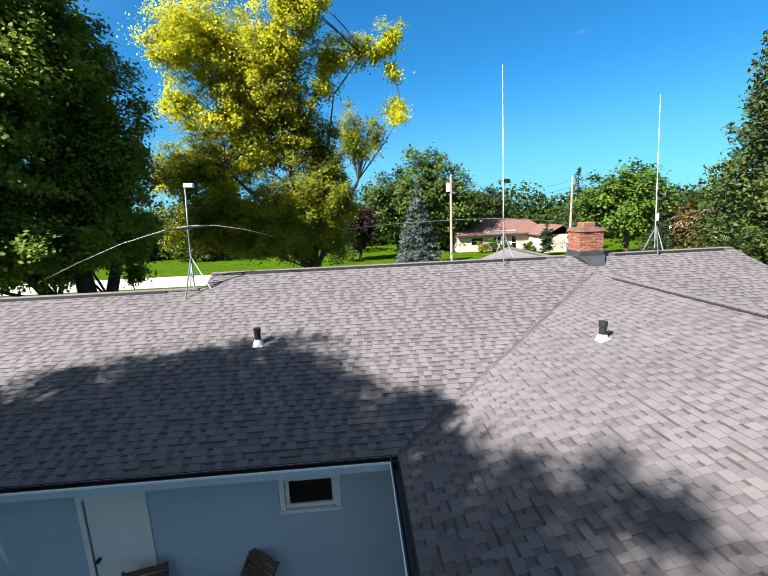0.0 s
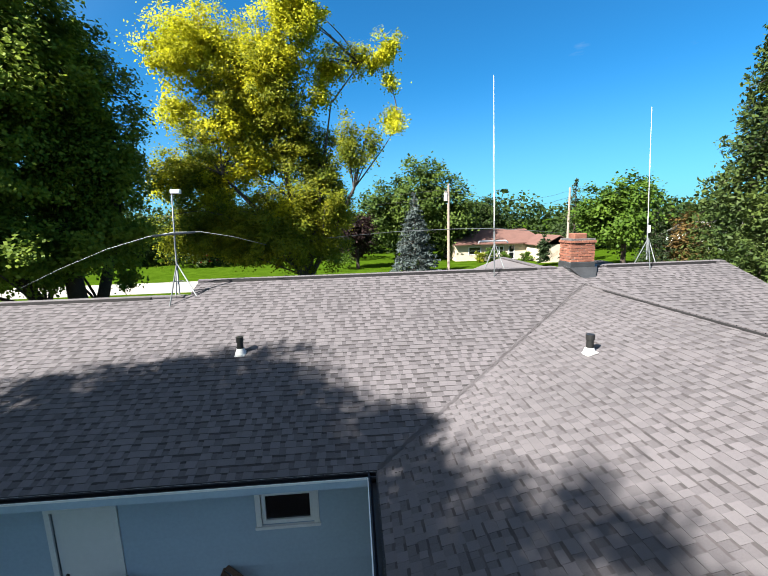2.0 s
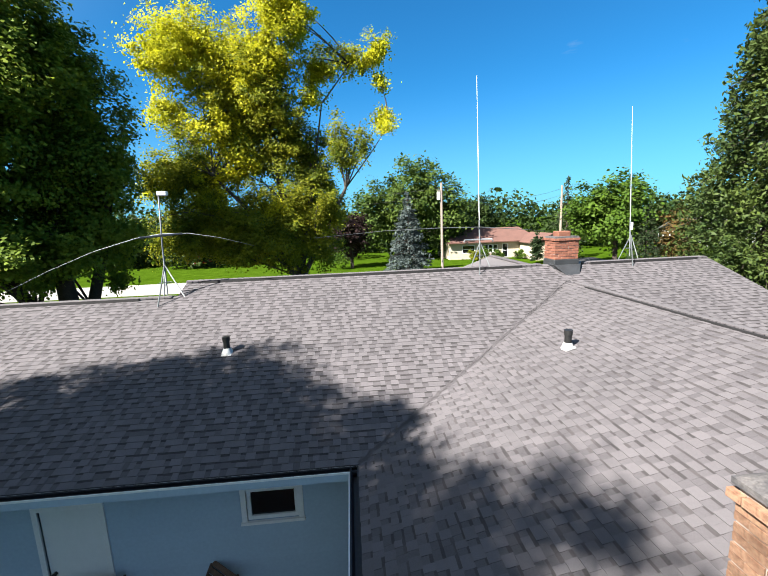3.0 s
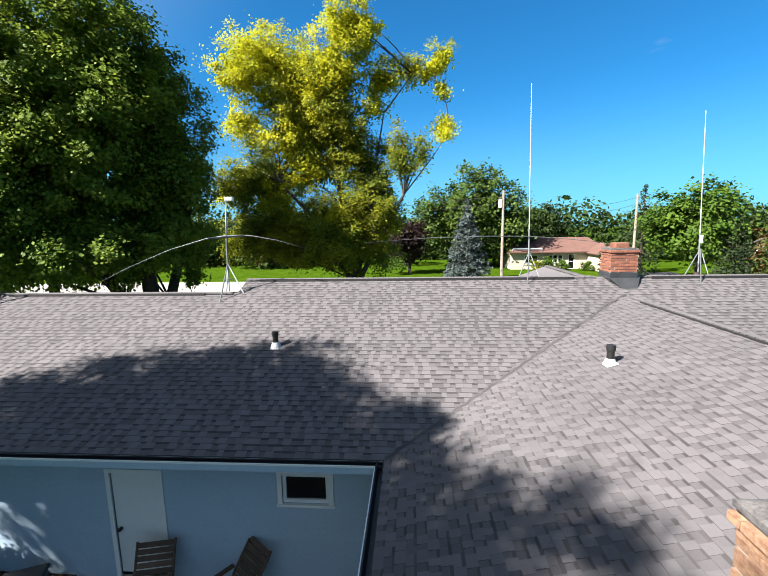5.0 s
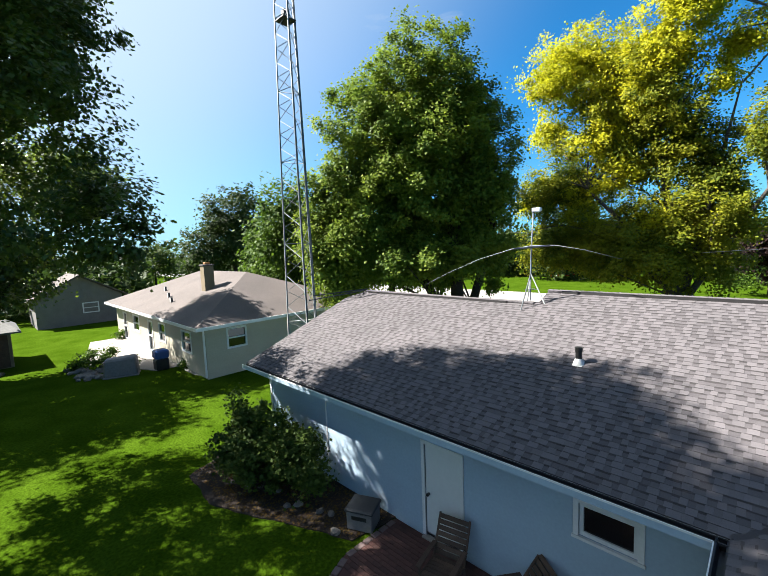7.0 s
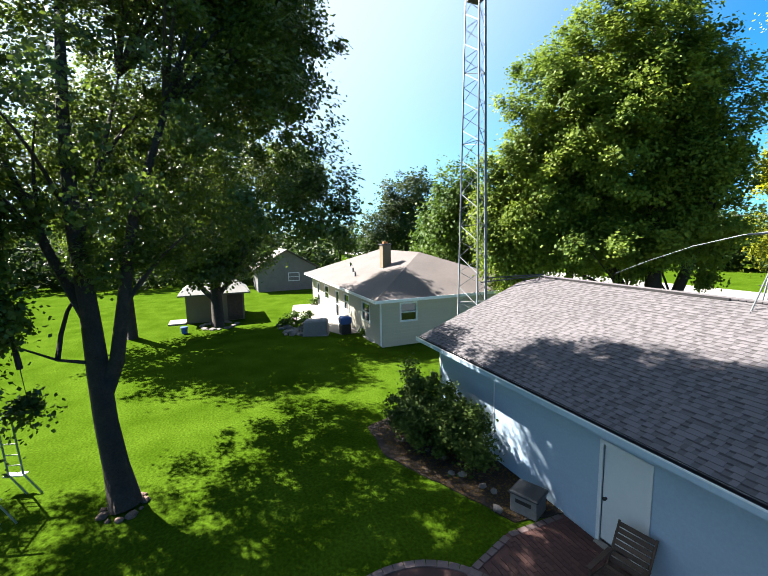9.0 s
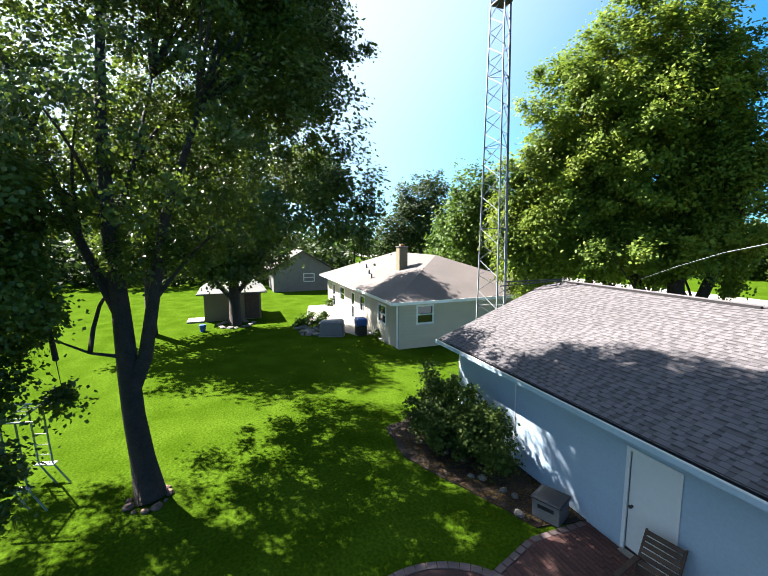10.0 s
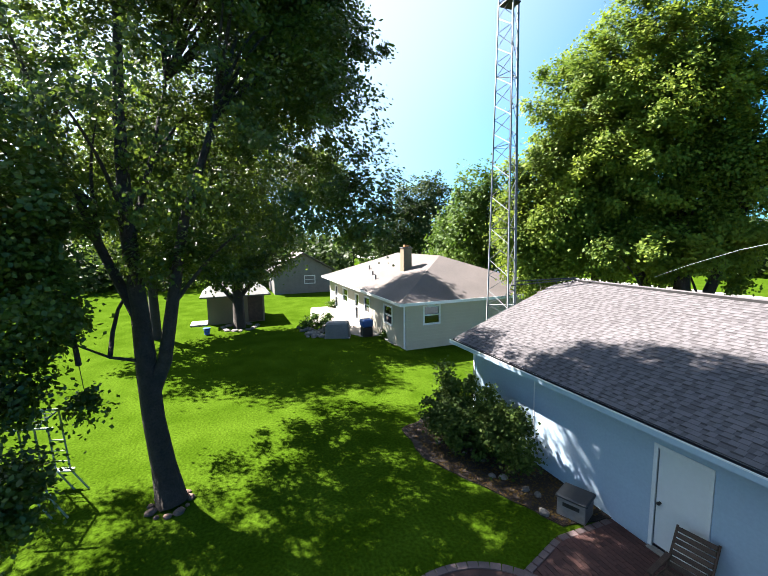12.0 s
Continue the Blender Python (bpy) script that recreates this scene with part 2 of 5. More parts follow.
def add_box(bm, lo, hi, bevel=0.0, m=None):
    g = bmesh.ops.create_cube(bm, size=1)
    vs = g["verts"]
    for v in vs:
        v.co = Vector([lo[i] + (v.co[i] + 0.5) * (hi[i] - lo[i]) for i in range(3)])
    if bevel:
        es = {e for v in vs for e in v.link_edges}
        vs = bmesh.ops.bevel(bm, geom=list(es), offset=bevel, segments=1, affect="EDGES")["verts"]
    if m is not None:
        bmesh.ops.transform(bm, matrix=m, verts=list(vs))


def box(lo, hi, bevel=0.0, m=None):
    bm = bmesh.new()
    add_box(bm, lo, hi, bevel, m)
    return bm


def tube_data(pts, radii, n=8, cap=True):
    pts = [Vector(p) for p in pts]
    vs, fs = [], []
    for i, p in enumerate(pts):
        d = (pts[min(i + 1, len(pts) - 1)] - pts[max(i - 1, 0)]).normalized()
        a = d.cross(Vector((0.31, 0.95, 0.07))).normalized()
        b = d.cross(a)
        r = radii[i] if isinstance(radii, (list, tuple)) else radii
        vs += [p + (a * math.cos(6.28319 * k / n) + b * math.sin(6.28319 * k / n)) * r for k in range(n)]
    for i in range(len(pts) - 1):
        for k in range(n):
            fs.append((i * n + k, i * n + (k + 1) % n, (i + 1) * n + (k + 1) % n, (i + 1) * n + k))
    if cap:
        fs += [tuple(range(n)), tuple(range((len(pts) - 1) * n, len(pts) * n))]
    return vs, fs


def tubes(name, runs, material, parent=None, label="", n=8, kind=""):
    """One mesh of several tubes; a run is (points, radius or radii)."""
    V, F = [], []
    for pts, r in runs:
        v, f = tube_data(pts, r, n)
        F += [tuple(i + len(V) for i in q) for q in f]
        V += v
    ob = link(name, V, F, material, parent, label, kind)
    for q in ob.data.polygons:
        q.use_smooth = len(q.vertices) == 4
    return ob


def slab(poly, thick):
    """A polygon of 3D points, thickened straight down."""
    bm = bmesh.new()
    top = [bm.verts.new(p) for p in poly]
    low = [bm.verts.new((p[0], p[1], p[2] - thick)) for p in poly]
    n = len(poly)
    bm.faces.new(top)
    bm.faces.new(low[::-1])
    for i in range(n):
        bm.faces.new((top[i], low[i], low[(i + 1) % n], top[(i + 1) % n]))
    return bm


# ---- plants ----
def prism(poly, x0, x1):
    """A solid from a closed outline of (y, z), running from x0 to x1."""
    bm = bmesh.new()
    a = [bm.verts.new((x0, y, z)) for y, z in poly]
    b = [bm.verts.new((x1, y, z)) for y, z in poly]
    bm.faces.new(a)
    bm.faces.new(b[::-1])
    for i in range(len(poly)):
        j = (i + 1) % len(poly)
        bm.faces.new((a[i], b[i], b[j], a[j]))
    return bm


def shrunk(old, base, k, kz):
    """Scales a tree's numbers about its foot and sets it down at base: gives a function for stems."""
    def at(p):
        return (base[0] + (p[0] - old[0]) * k, base[1] + (p[1] - old[1]) * k, p[2] * kz)
    return lambda st: [([at(p) for p in pts], [r * k for r in rr]) for pts, rr in st]


def leaves(name, pts, size, material, parent, rng, flat=0.5, aspect=0.75, aim_out=None):
    """Many small folded leaf blades at pts."""
    n = len(pts)
    nor = rng.normal(size=(n, 3))
    nor[:, 2] = np.abs(nor[:, 2]) + flat
    if aim_out is not None:
        nor += aim_out
    nor /= np.linalg.norm(nor, axis=1)[:, None]
    a = np.cross(nor, rng.normal(size=(n, 3)))
    a /= np.linalg.norm(a, axis=1)[:, None] + 1e-9
    b = np.cross(nor, a)
    s = (size * rng.uniform(0.6, 1.3, n))[:, None]
    tip = pts + a * s * 0.5
    V = np.stack([pts - a * s * 0.5, pts + b * s * aspect * 0.5 - nor * s * 0.08, tip, pts - b * s * aspect * 0.5 - nor * s * 0.08], 1).reshape(-1, 3)
    me = bpy.data.meshes.new(name)
    me.vertices.add(4 * n)
    me.vertices.foreach_set("co", V.ravel())
    me.loops.add(4 * n)
    me.loops.foreach_set("vertex_index", np.arange(4 * n))
    me.polygons.add(n)
    me.polygons.foreach_set("loop_start", np.arange(n) * 4)
    me.update(calc_edges=True)
    me.validate()
    me.materials.append(material)
    ob = new(name, me)
    ob.parent = parent
    return tagged(ob, kind="stuff")


def crown_points(lobes, rng, clump, per, droop=0.0, shell=2.4):
    """Leaf places in clumps inside the lobes (centre, radii, number of clumps); also the clumps' centres."""
    cs, outs = [], []
    for c, r, k in lobes:
        d = rng.normal(size=(k, 3))
        d /= np.linalg.norm(d, axis=1)[:, None]
        d *= (rng.uniform(0, 1, k) ** (1 / shell))[:, None] * rng.uniform(0.85, 1.08, k)[:, None]
        cs.append(np.array(c) + d * np.array(r))
        outs.append(d)
    cs, outs = np.concatenate(cs), np.concatenate(outs)
    w = clump * rng.uniform(0.55, 1.3, len(cs))
    off = rng.normal(size=(len(cs), per, 3)) * np.array((1, 1, 0.75)) * w[:, None, None] * 0.55
    off[:, :, 2] -= droop * np.linalg.norm(off[:, :, :2], axis=2) + droop * np.abs(rng.normal(size=off.shape[:2])) * w[:, None]
    pts = (cs[:, None, :] + off).reshape(-1, 3)
    return pts, cs, np.repeat(outs, per, 0)


def limb(a, b, r0, r1, rng, n=6, bow=0.12):
    a, b = np.array(a, float), np.array(b, float)
    L = np.linalg.norm(b - a)
    side = rng.normal(size=3) * bow * L
    out = []
    for i in range(n + 1):
        u = i / n
        p = a + (b - a) * u + side * math.sin(math.pi * u) * 0.5
        p[2] += bow * L * math.sin(math.pi * u) * 0.6
        out.append(p)
    return out, [r0 + (r1 - r0) * i / n for i in range(n + 1)]


def tree(name, label, stems, lobes, material, seed, leaf=0.25, clump=0.9, per=60, bark=None, droop=0.0, limbs=40, low=0.0, extra=(), flat=0.5, group="", shell=2.4, limb_r=0.06, rise=-9.0):
    """stems: list of (points, radii). lobes: (centre, radii, clumps). extra: more (lobes, material, crown name)."""
    rng = np.random.default_rng(seed)
    base = stems[0][0][0]
    root = thing(name, label, "tree", base, group=group)
    inv = np.array(base)
    loc = lambda p: np.array(p, float) - inv
    runs = []
    for pts, radii in stems:
        runs.append(([loc(p) for p in pts], list(radii)))
    allc = []
    for i, (lb, mt, nm) in enumerate(((lobes, material, "crown"),) + tuple(extra)):
        lb = [(loc(c), r, k) for c, r, k in lb]
        pts, cs, outs = crown_points(lb, rng, clump, per, droop, shell)
        leaves(nm, pts, leaf, mt, root, rng, flat, aim_out=outs * 1.3)
        allc.append(cs)
    cs = np.concatenate(allc)
    pick = cs[rng.permutation(len(cs))[:limbs]]
    nodes = np.concatenate([np.array(r[0])[1:-1] if len(r[0]) > 3 else np.array(r[0])[1:] for r in runs])
    for c in pick:
        if np.min(np.linalg.norm(nodes - c, axis=1)) > 5.0 or c[2] < low:
            continue
        ok = nodes[nodes[:, 2] < c[2] - 0.1]
        if not len(ok):
            ok = nodes[:1]
        j = np.argmin(np.linalg.norm(ok - c, axis=1) + 0.3 * np.abs(ok[:, 2] - c[2] * 0.6) + rng.uniform(0, 1.6, len(ok)))
        if c[2] - ok[j][2] > rise * np.linalg.norm((c - ok[j])[:2]):
            runs.append(limb(ok[j], c, limb_r, limb_r * 0.2, rng))
    tubes("trunk", runs, bark or M_BARK, root, n=9)
    return root


def conifer(name, label, base, height, radius, material, seed, blade=0.22, levels=34, whorl=9, droop=0.25, lift=0.0, per=26, group="", bare=0.6, hang=0.25):
    rng = np.random.default_rng(seed)
    root = thing(name, label, "tree", base, group=group)
    runs = [([(0, 0, 0), (0.03, 0, height * 0.5), (0, 0, height)], [height * 0.018, height * 0.011, 0.02])]
    P = []
    for i in range(levels):
        u = (i + 0.5) / levels
        z = bare + (height - bare) * u
        rad = radius * (1 - u) ** 0.85 + 0.12
        for k in range(whorl if u < 0.8 else 5):
            a = rng.uniform(0, 6.283)
            R = rad * rng.uniform(0.72, 1.12)
            tip = np.array((math.cos(a) * R, math.sin(a) * R, z - droop * R + rng.normal() * 0.1))
            root_p = np.array((0, 0, z + 0.1))
            m = max(6, int(per * R / radius))
            t = rng.uniform(0.18, 1, m) ** 0.7
            q = root_p + (tip - root_p) * t[:, None]
            q[:, 2] += lift * R * t ** 2
            w = 0.16 * R * (1.15 - t) + 0.10
            q[:, 0] += rng.normal(size=m) * w * abs(math.sin(a)) * 0.8 + rng.normal(size=m) * 0.05
            q[:, 1] += rng.normal(size=m) * w * abs(math.cos(a)) * 0.8 + rng.normal(size=m) * 0.05
            q[:, 2] -= np.abs(rng.normal(size=m)) * hang
            P.append(q)
            if k % 3 == 0:
                runs.append(([root_p, (root_p + tip) / 2 + np.array((0, 0, 0.05 * R)), tip], [0.035, 0.02, 0.008]))
    pts = np.concatenate(P)
    leaves("crown", pts, blade, material, root, rng, 0.2, aspect=0.42)
    tubes("trunk", runs, M_BARK, root, n=5)
    return root


# ---- ground ----
def sheet(name, poly, z, material, label, category, thick=0.05):
    ob = part(name, slab([(x, y, z) for x, y in poly], thick), material)
    return tagged(ob, label, category, kind="structure")


bm = bmesh.new()
bmesh.ops.create_grid(bm, x_segments=8, y_segments=8, size=900)
tagged(part("ground", bm, M_LAWN), "bright green mown lawn in sun and tree shade", "lawn", kind="structure")
sheet("road", [(-300, 33.5), (300, 33.5), (300, 41), (-300, 41)], 0.03, M_ROAD, "pale concrete street beyond the front lawns", "road", 0.2)
sheet("driveway", [(26.4, 41.0), (32.4, 41.0), (33.4, 47), (27.4, 47)], 0.034, M_ASPH, "dark asphalt driveway of the far house", "driveway", 0.2)
sheet("driveway", [(-10.5, 12.2), (-4.8, 12.2), (-4.8, 33.5), (-10.5, 33.5)], 0.034, M_CONC, "pale concrete driveway before the garage", "driveway", 0.2)

# ---- the house with the grey roof ----
SLOPE, WSLOPE = 0.37, 0.30      # main roof and wing roof, rise per run
EZ = 2.75                         # height of the eaves
GY, MY, WX = 4.8, 5.52, 5.65        # garage ridge, main ridge, wing ridge
WY = WX * WSLOPE / SLOPE          # where the wing's ridge meets the main slope
W_END, E_END, S_END, STEP = -11.45, 10.35, -9.0, -4.25
HIP_X, HIP_Y = -10.9, 4.2          # the clipped west end of the garage ridge


def south(x, y):
    return (x, y, EZ + SLOPE * y)


house = thing("house", "single-storey L-shaped house with pale siding and weathered grey shingle roof", "house")
roof = part("roof", slab([south(W_END, 0), south(0, 0), south(WX, WY), south(E_END + (0.0), WY - (E_END - WX) * WSLOPE / SLOPE), south(E_END, MY), south(STEP, MY), south(STEP, GY), south(HIP_X, GY), south(W_END, HIP_Y)], 0.13), M_DECK, house, "weathered grey-brown asphalt shingle roof")
part("roof_slope", slab([(0, S_END, EZ), (WX, S_END, EZ + WX * WSLOPE), (WX, WY, EZ + WX * WSLOPE), (0, 0, EZ)], 0.13), M_DECK, house, "wing roof slope of grey shingles")
EX = 2 * WX
part("roof_slope", slab([(EX, S_END, EZ), (EX, 0, EZ), (WX, WY, EZ + WX * WSLOPE), (WX, S_END, EZ + WX * WSLOPE)], 0.13), M_NB_ROOF, house, "far wing roof slope of grey shingles")
gz, mz = EZ + SLOPE * GY, EZ + SLOPE * MY
hz = EZ + SLOPE * HIP_Y
part("roof_slope", slab([(W_END, 2 * GY, EZ), (W_END, 2 * GY - HIP_Y, hz), (HIP_X, GY, gz), (STEP, GY, gz), (STEP, 2 * GY, EZ)], 0.13), M_NB_ROOF, house)
part("roof_slope", slab([(STEP, 2 * MY, EZ), (STEP, MY, mz), (E_END, MY, mz), (E_END, 2 * MY, EZ)], 0.13), M_NB_ROOF, house)
part("roof_slope", slab([(W_END, HIP_Y, hz), (HIP_X, GY, gz), (W_END, 2 * GY - HIP_Y, hz)], 0.10), M_NB_ROOF, house, "small clipped gable end of the roof")
# front gable behind the main ridge
FX, FZ, FY = 5.90, 4.55, 11.08
for s in (-1, 1):
    part("roof_slope", slab([(FX, 6.1, FZ), (FX, FY, FZ), (FX + s * 5.0, FY, 2.75), (FX + s * 5.0, 6.1, 2.75)], 0.1), M_SHINGLE, house, "front gable roof slope of grey shingles")
part("roof_slope", slab([(FX, FY, FZ), (FX - 5.0, FY, 2.75), (FX - 2.0, FY + 5.0, 2.75), (FX + 2.0, FY + 5.0, 2.75), (FX + 5.0, FY, 2.75)], 0.1), M_SHINGLE, house, "hipped front end of the roof")


def wall_with_holes(name, x0, x1, z0, z1, y0, y1, holes, material, parent, label=""):
    """A wall along x with openings (x0, x1, z0, z1) cut through."""
    xs = sorted({x0, x1, *[h[i] for h in holes for i in (0, 1)]})
    zs = sorted({z0, z1, *[h[i] for h in holes for i in (2, 3)]})
    bm = bmesh.new()
    for a, b in zip(xs, xs[1:]):
        for c, d in zip(zs, zs[1:]):
            if not any(h[0] <= a and b <= h[1] and h[2] <= c and d <= h[3] for h in holes):
                add_box(bm, (a, y0, c), (b, y1, d))
    bmesh.ops.remove_doubles(bm, verts=bm.verts, dist=1e-4)
    seen = {}
    for f in list(bm.faces):
        seen.setdefault(tuple(round(v, 3) for v in f.calc_center_median()), []).append(f)
    bmesh.ops.delete(bm, geom=[f for fs in seen.values() if len(fs) > 1 for f in fs], context="FACES_ONLY")
    return part(name, bm, material, parent, label)


DOOR, WIN = (-4.84, -3.96, 0.06, 2.09), (-1.79, -0.99, 1.60, 2.14)
WALL_Y = 0.52
holes = [DOOR, WIN]
wall = wall_with_holes("wall", -10.95, 0.52, 0.0, 2.62, WALL_Y, WALL_Y + 0.18, holes, M_SIDING, house, "pale blue-white lap siding wall in shade")
part("wall", box((-10.95, WALL_Y + 0.18, 0), (-10.8, 9.1, 2.66)), M_SIDING, house)
bm = bmesh.new()
vs = [bm.verts.new(p) for p in ((-10.93, 0.6, 2.66), (-10.93, 9.0, 2.66), (-10.93, 5.5, 4.05), (-10.93, 4.1, 4.05))]
bm.faces.new(vs)
bmesh.ops.solidify(bm, geom=list(bm.faces), thickness=0.1)
part("gable_wall", bm, M_SIDING, house)
part("wall", box((0.52, -8.5, 0), (0.68, WALL_Y + 0.18, 2.62)), M_SIDING, house)
part("wall", box((0.52, -8.6, 0), (10.9, -8.45, 2.62)), M_SIDING, house)
part("wall", box((10.75, -8.45, 0), (10.9, -0.2, 2.62)), M_SIDING, house)
part("wall", box((9.75, -0.2, 0), (9.9, 10.4, 2.62)), M_SIDING, house)
part("wall", box((-10.8, 8.95, 0), (9.75, 9.1, 2.62)), M_SIDING, house)
bm = bmesh.new()
vs = [bm.verts.new(p) for p in ((9.9, 0.6, 2.66), (9.9, 10.4, 2.66), (9.9, MY, mz - 0.15))]
bm.faces.new(vs)
bmesh.ops.solidify(bm, geom=list(bm.faces), thickness=0.1)
part("gable_wall", bm, M_SIDING, house)
part("foundation", box((-10.93, WALL_Y + 0.02, 0), (0.52, WALL_Y + 0.16, 0.12)), M_CONC, house, "grey concrete foundation strip")

# soffits, fascias and gutters
part("soffit", box((W_END + 0.02, 0.03, 2.60), (0.5, WALL_Y, 2.62)), M_WHITE, house, "white soffit under the eave")
part("soffit", box((0.03, -8.9, 2.60), (0.52, 0.5, 2.62)), M_WHITE, house)
part("fascia", box((W_END + 0.01, -0.005, 2.575), (0.02, 0.025, 2.735)), M_WHITE, house, "white fascia board")
part("fascia", box((-0.005, S_END, 2.575), (0.025, -0.006, 2.735)), M_WHITE, house)


def gutter(a, b, out):
    """A dark trough from a to b, open above, on the side out."""
    a, b, out = Vector(a), Vector(b), Vector(out)
    prof = [(0.0, 0.0), (0.0, -0.11), (0.085, -0.11), (0.128, -0.02), (0.128, 0.004), (0.110, 0.004), (0.08, -0.10), (0.012, -0.10), (0.012, 0.0)]
    bm = bmesh.new()
    rings = [[bm.verts.new(p + out * u + Vector((0, 0, w))) for u, w in prof] for p in (a, b)]
    k = len(prof)
    for i in range(k):
        bm.faces.new((rings[0][i], rings[0][(i + 1) % k], rings[1][(i + 1) % k], rings[1][i]))
    return bm


part("gutter", gutter((W_END, -0.006, 2.735), (0.0, -0.006, 2.735), (0, -1, 0)), M_GUTTER_SHADE, house, "gutter coloured for its deep shade, with a white lip along the eave")
part("gutter", gutter((-0.006, S_END, 2.735), (-0.006, 0.0, 2.735), (-1, 0, 0)), M_GUTTER_SHADE, house, "gutter coloured for its deep shade, with a white lip along the wing eave")
part("gutter_lip", box((W_END, -0.150, 2.714), (-0.14, -0.1365, 2.742)), M_WHITE, house, "white outer lip of the gutter")
part("gutter_lip", box((-0.150, S_END, 2.714), (-0.1365, -0.1365, 2.742)), M_WHITE, house, "white outer lip of the gutter")
# gutter faces borrow the siding's blue to read as the shaded wall below
part("gutter_face", box((W_END, -0.146, 2.612), (-0.14, -0.1365, 2.713)), M_SIDING, house, "gutter face coloured like the blue shaded wall below")
part("gutter_face", box((-0.146, S_END, 2.612), (-0.1365, -0.1365, 2.713)), M_SIDING, house, "gutter face coloured like the blue shaded wall below")
part("drip_edge", box((W_END, -0.03, 2.724), (0.0, 0.05, 2.732)), M_GUTTER_SHADE, house, "metal drip edge, dark for the overhang's shade")
part("drip_edge", box((-0.03, S_END, 2.724), (0.05, -0.03, 2.732)), M_GUTTER_SHADE, house, "metal drip edge, dark for the overhang's shade")
# rake boards at the gable ends
for x, ys, yr, zr in ((W_END - 0.012, 0.0, HIP_Y, hz), (E_END + 0.012, 2.0, MY, mz)):
    bm = bmesh.new()
    zs = EZ + SLOPE * ys
    vs = [bm.verts.new(p) for p in ((x, ys, zs - 0.02), (x, yr, zr - 0.02), (x, yr, zr - 0.18), (x, ys, zs - 0.18))]
    bm.faces.new(vs)
    bmesh.ops.solidify(bm, geom=list(bm.faces), thickness=0.02)
    part("rake_board", bm, M_WHITE, house, "white rake board along the gable edge")

# the lap siding, board by board
STEP_Z = 0.2
bz = 0.12
while bz < 2.56:
    top = min(bz + STEP_Z, 2.598)
    runs, x = [], -10.95
    for h in sorted(holes):
        if h[2] < top and bz < h[3]:
            runs.append((x, h[0] - 0.09))
            x = h[1] + 0.09
    runs.append((x, 0.515))
    for a, b in runs:
        bm = bmesh.new()
        prof = [(WALL_Y - 0.002, bz), (WALL_Y - 0.016, bz), (WALL_Y - 0.005, top), (WALL_Y - 0.002, top)]
        r = [[bm.verts.new((x_, y, z)) for y, z in prof] for x_ in (a, b)]
        for i in range(4):
            bm.faces.new((r[0][i], r[0][(i + 1) % 4], r[1][(i + 1) % 4], r[1][i]))
        bm.faces.new(r[0])
        bm.faces.new(r[1][::-1])
        part("siding_board", bm, M_SIDING, wall)
    bz = top + 0.001
part("corner_post", box((-10.99, WALL_Y - 0.03, 0.05), (-10.88, WALL_Y + 0.05, 2.6)), M_WHITE, house, "white corner trim")
part("seam_strip", box((-8.17, WALL_Y - 0.022, 0.1), (-8.13, WALL_Y - 0.012, 2.6)), M_WHITE, house)


def casing(parent, x0, x1, z0, z1, w, y, sill=True):
    bm = bmesh.new()
    add_box(bm, (x0 - w, y - 0.03, z0), (x0, y + 0.06, z1 + w))
    add_box(bm, (x1, y - 0.03, z0), (x1 + w, y + 0.06, z1 + w))
    add_box(bm, (x0, y - 0.03, z1), (x1, y + 0.06, z1 + w))
    part("frame", bm, M_WHITE, parent, "white wooden casing")
    if sill:
        part("sill", box((x0 - w - 0.02, y - 0.05, z0 - 0.05), (x1 + w + 0.02, y + 0.06, z0 - 0.001), 0.006), M_WHITE, parent)


door = part("door", box((DOOR[0] + 0.001, WALL_Y + 0.02, DOOR[2] + 0.001), (DOOR[1] - 0.001, WALL_Y + 0.065, DOOR[3] - 0.001), 0.003), M_DOOR, house, "closed flat white back door")
casing(door, *DOOR, 0.075, WALL_Y - 0.001, False)
part("threshold", box((DOOR[0] - 0.05, WALL_Y - 0.12, 0.0), (DOOR[1] + 0.05, WALL_Y + 0.02, 0.062), 0.008), M_CONC, door)
bm = bmesh.new()
bmesh.ops.create_uvsphere(bm, u_segments=10, v_segments=8, radius=0.035, matrix=Matrix.Translation((DOOR[0] + 0.08, WALL_Y - 0.035, 1.0)))
bmesh.ops.create_cone(bm, cap_ends=True, segments=10, radius1=0.03, radius2=0.018, depth=0.05, matrix=Matrix.Translation((DOOR[0] + 0.08, WALL_Y, 1.0)) @ pose(0, 0, 0, 90))
part("door_knob", bm, M_BLACK, door, "dark round door knob")
window = part("window", box((WIN[0] + 0.06, WALL_Y + 0.055, WIN[2] + 0.06), (WIN[1] - 0.06, WALL_Y + 0.065, WIN[3] - 0.06)), M_GLASS, house, "white-framed window with dark glass")
casing(window, *WIN, 0.08, WALL_Y - 0.001)
bm = bmesh.new()
for lo, hi in (((WIN[0], WIN[2]), (WIN[0] + 0.06, WIN[3])), ((WIN[1] - 0.06, WIN[2]), (WIN[1], WIN[3])), ((WIN[0] + 0.06, WIN[2]), (WIN[1] - 0.06, WIN[2] + 0.06)), ((WIN[0] + 0.06, WIN[3] - 0.06), (WIN[1] - 0.06, WIN[3]))):
    add_box(bm, (lo[0], WALL_Y + 0.02, lo[1]), (hi[0], WALL_Y + 0.09, hi[1]))
part("sash", bm, M_WHITE, window)


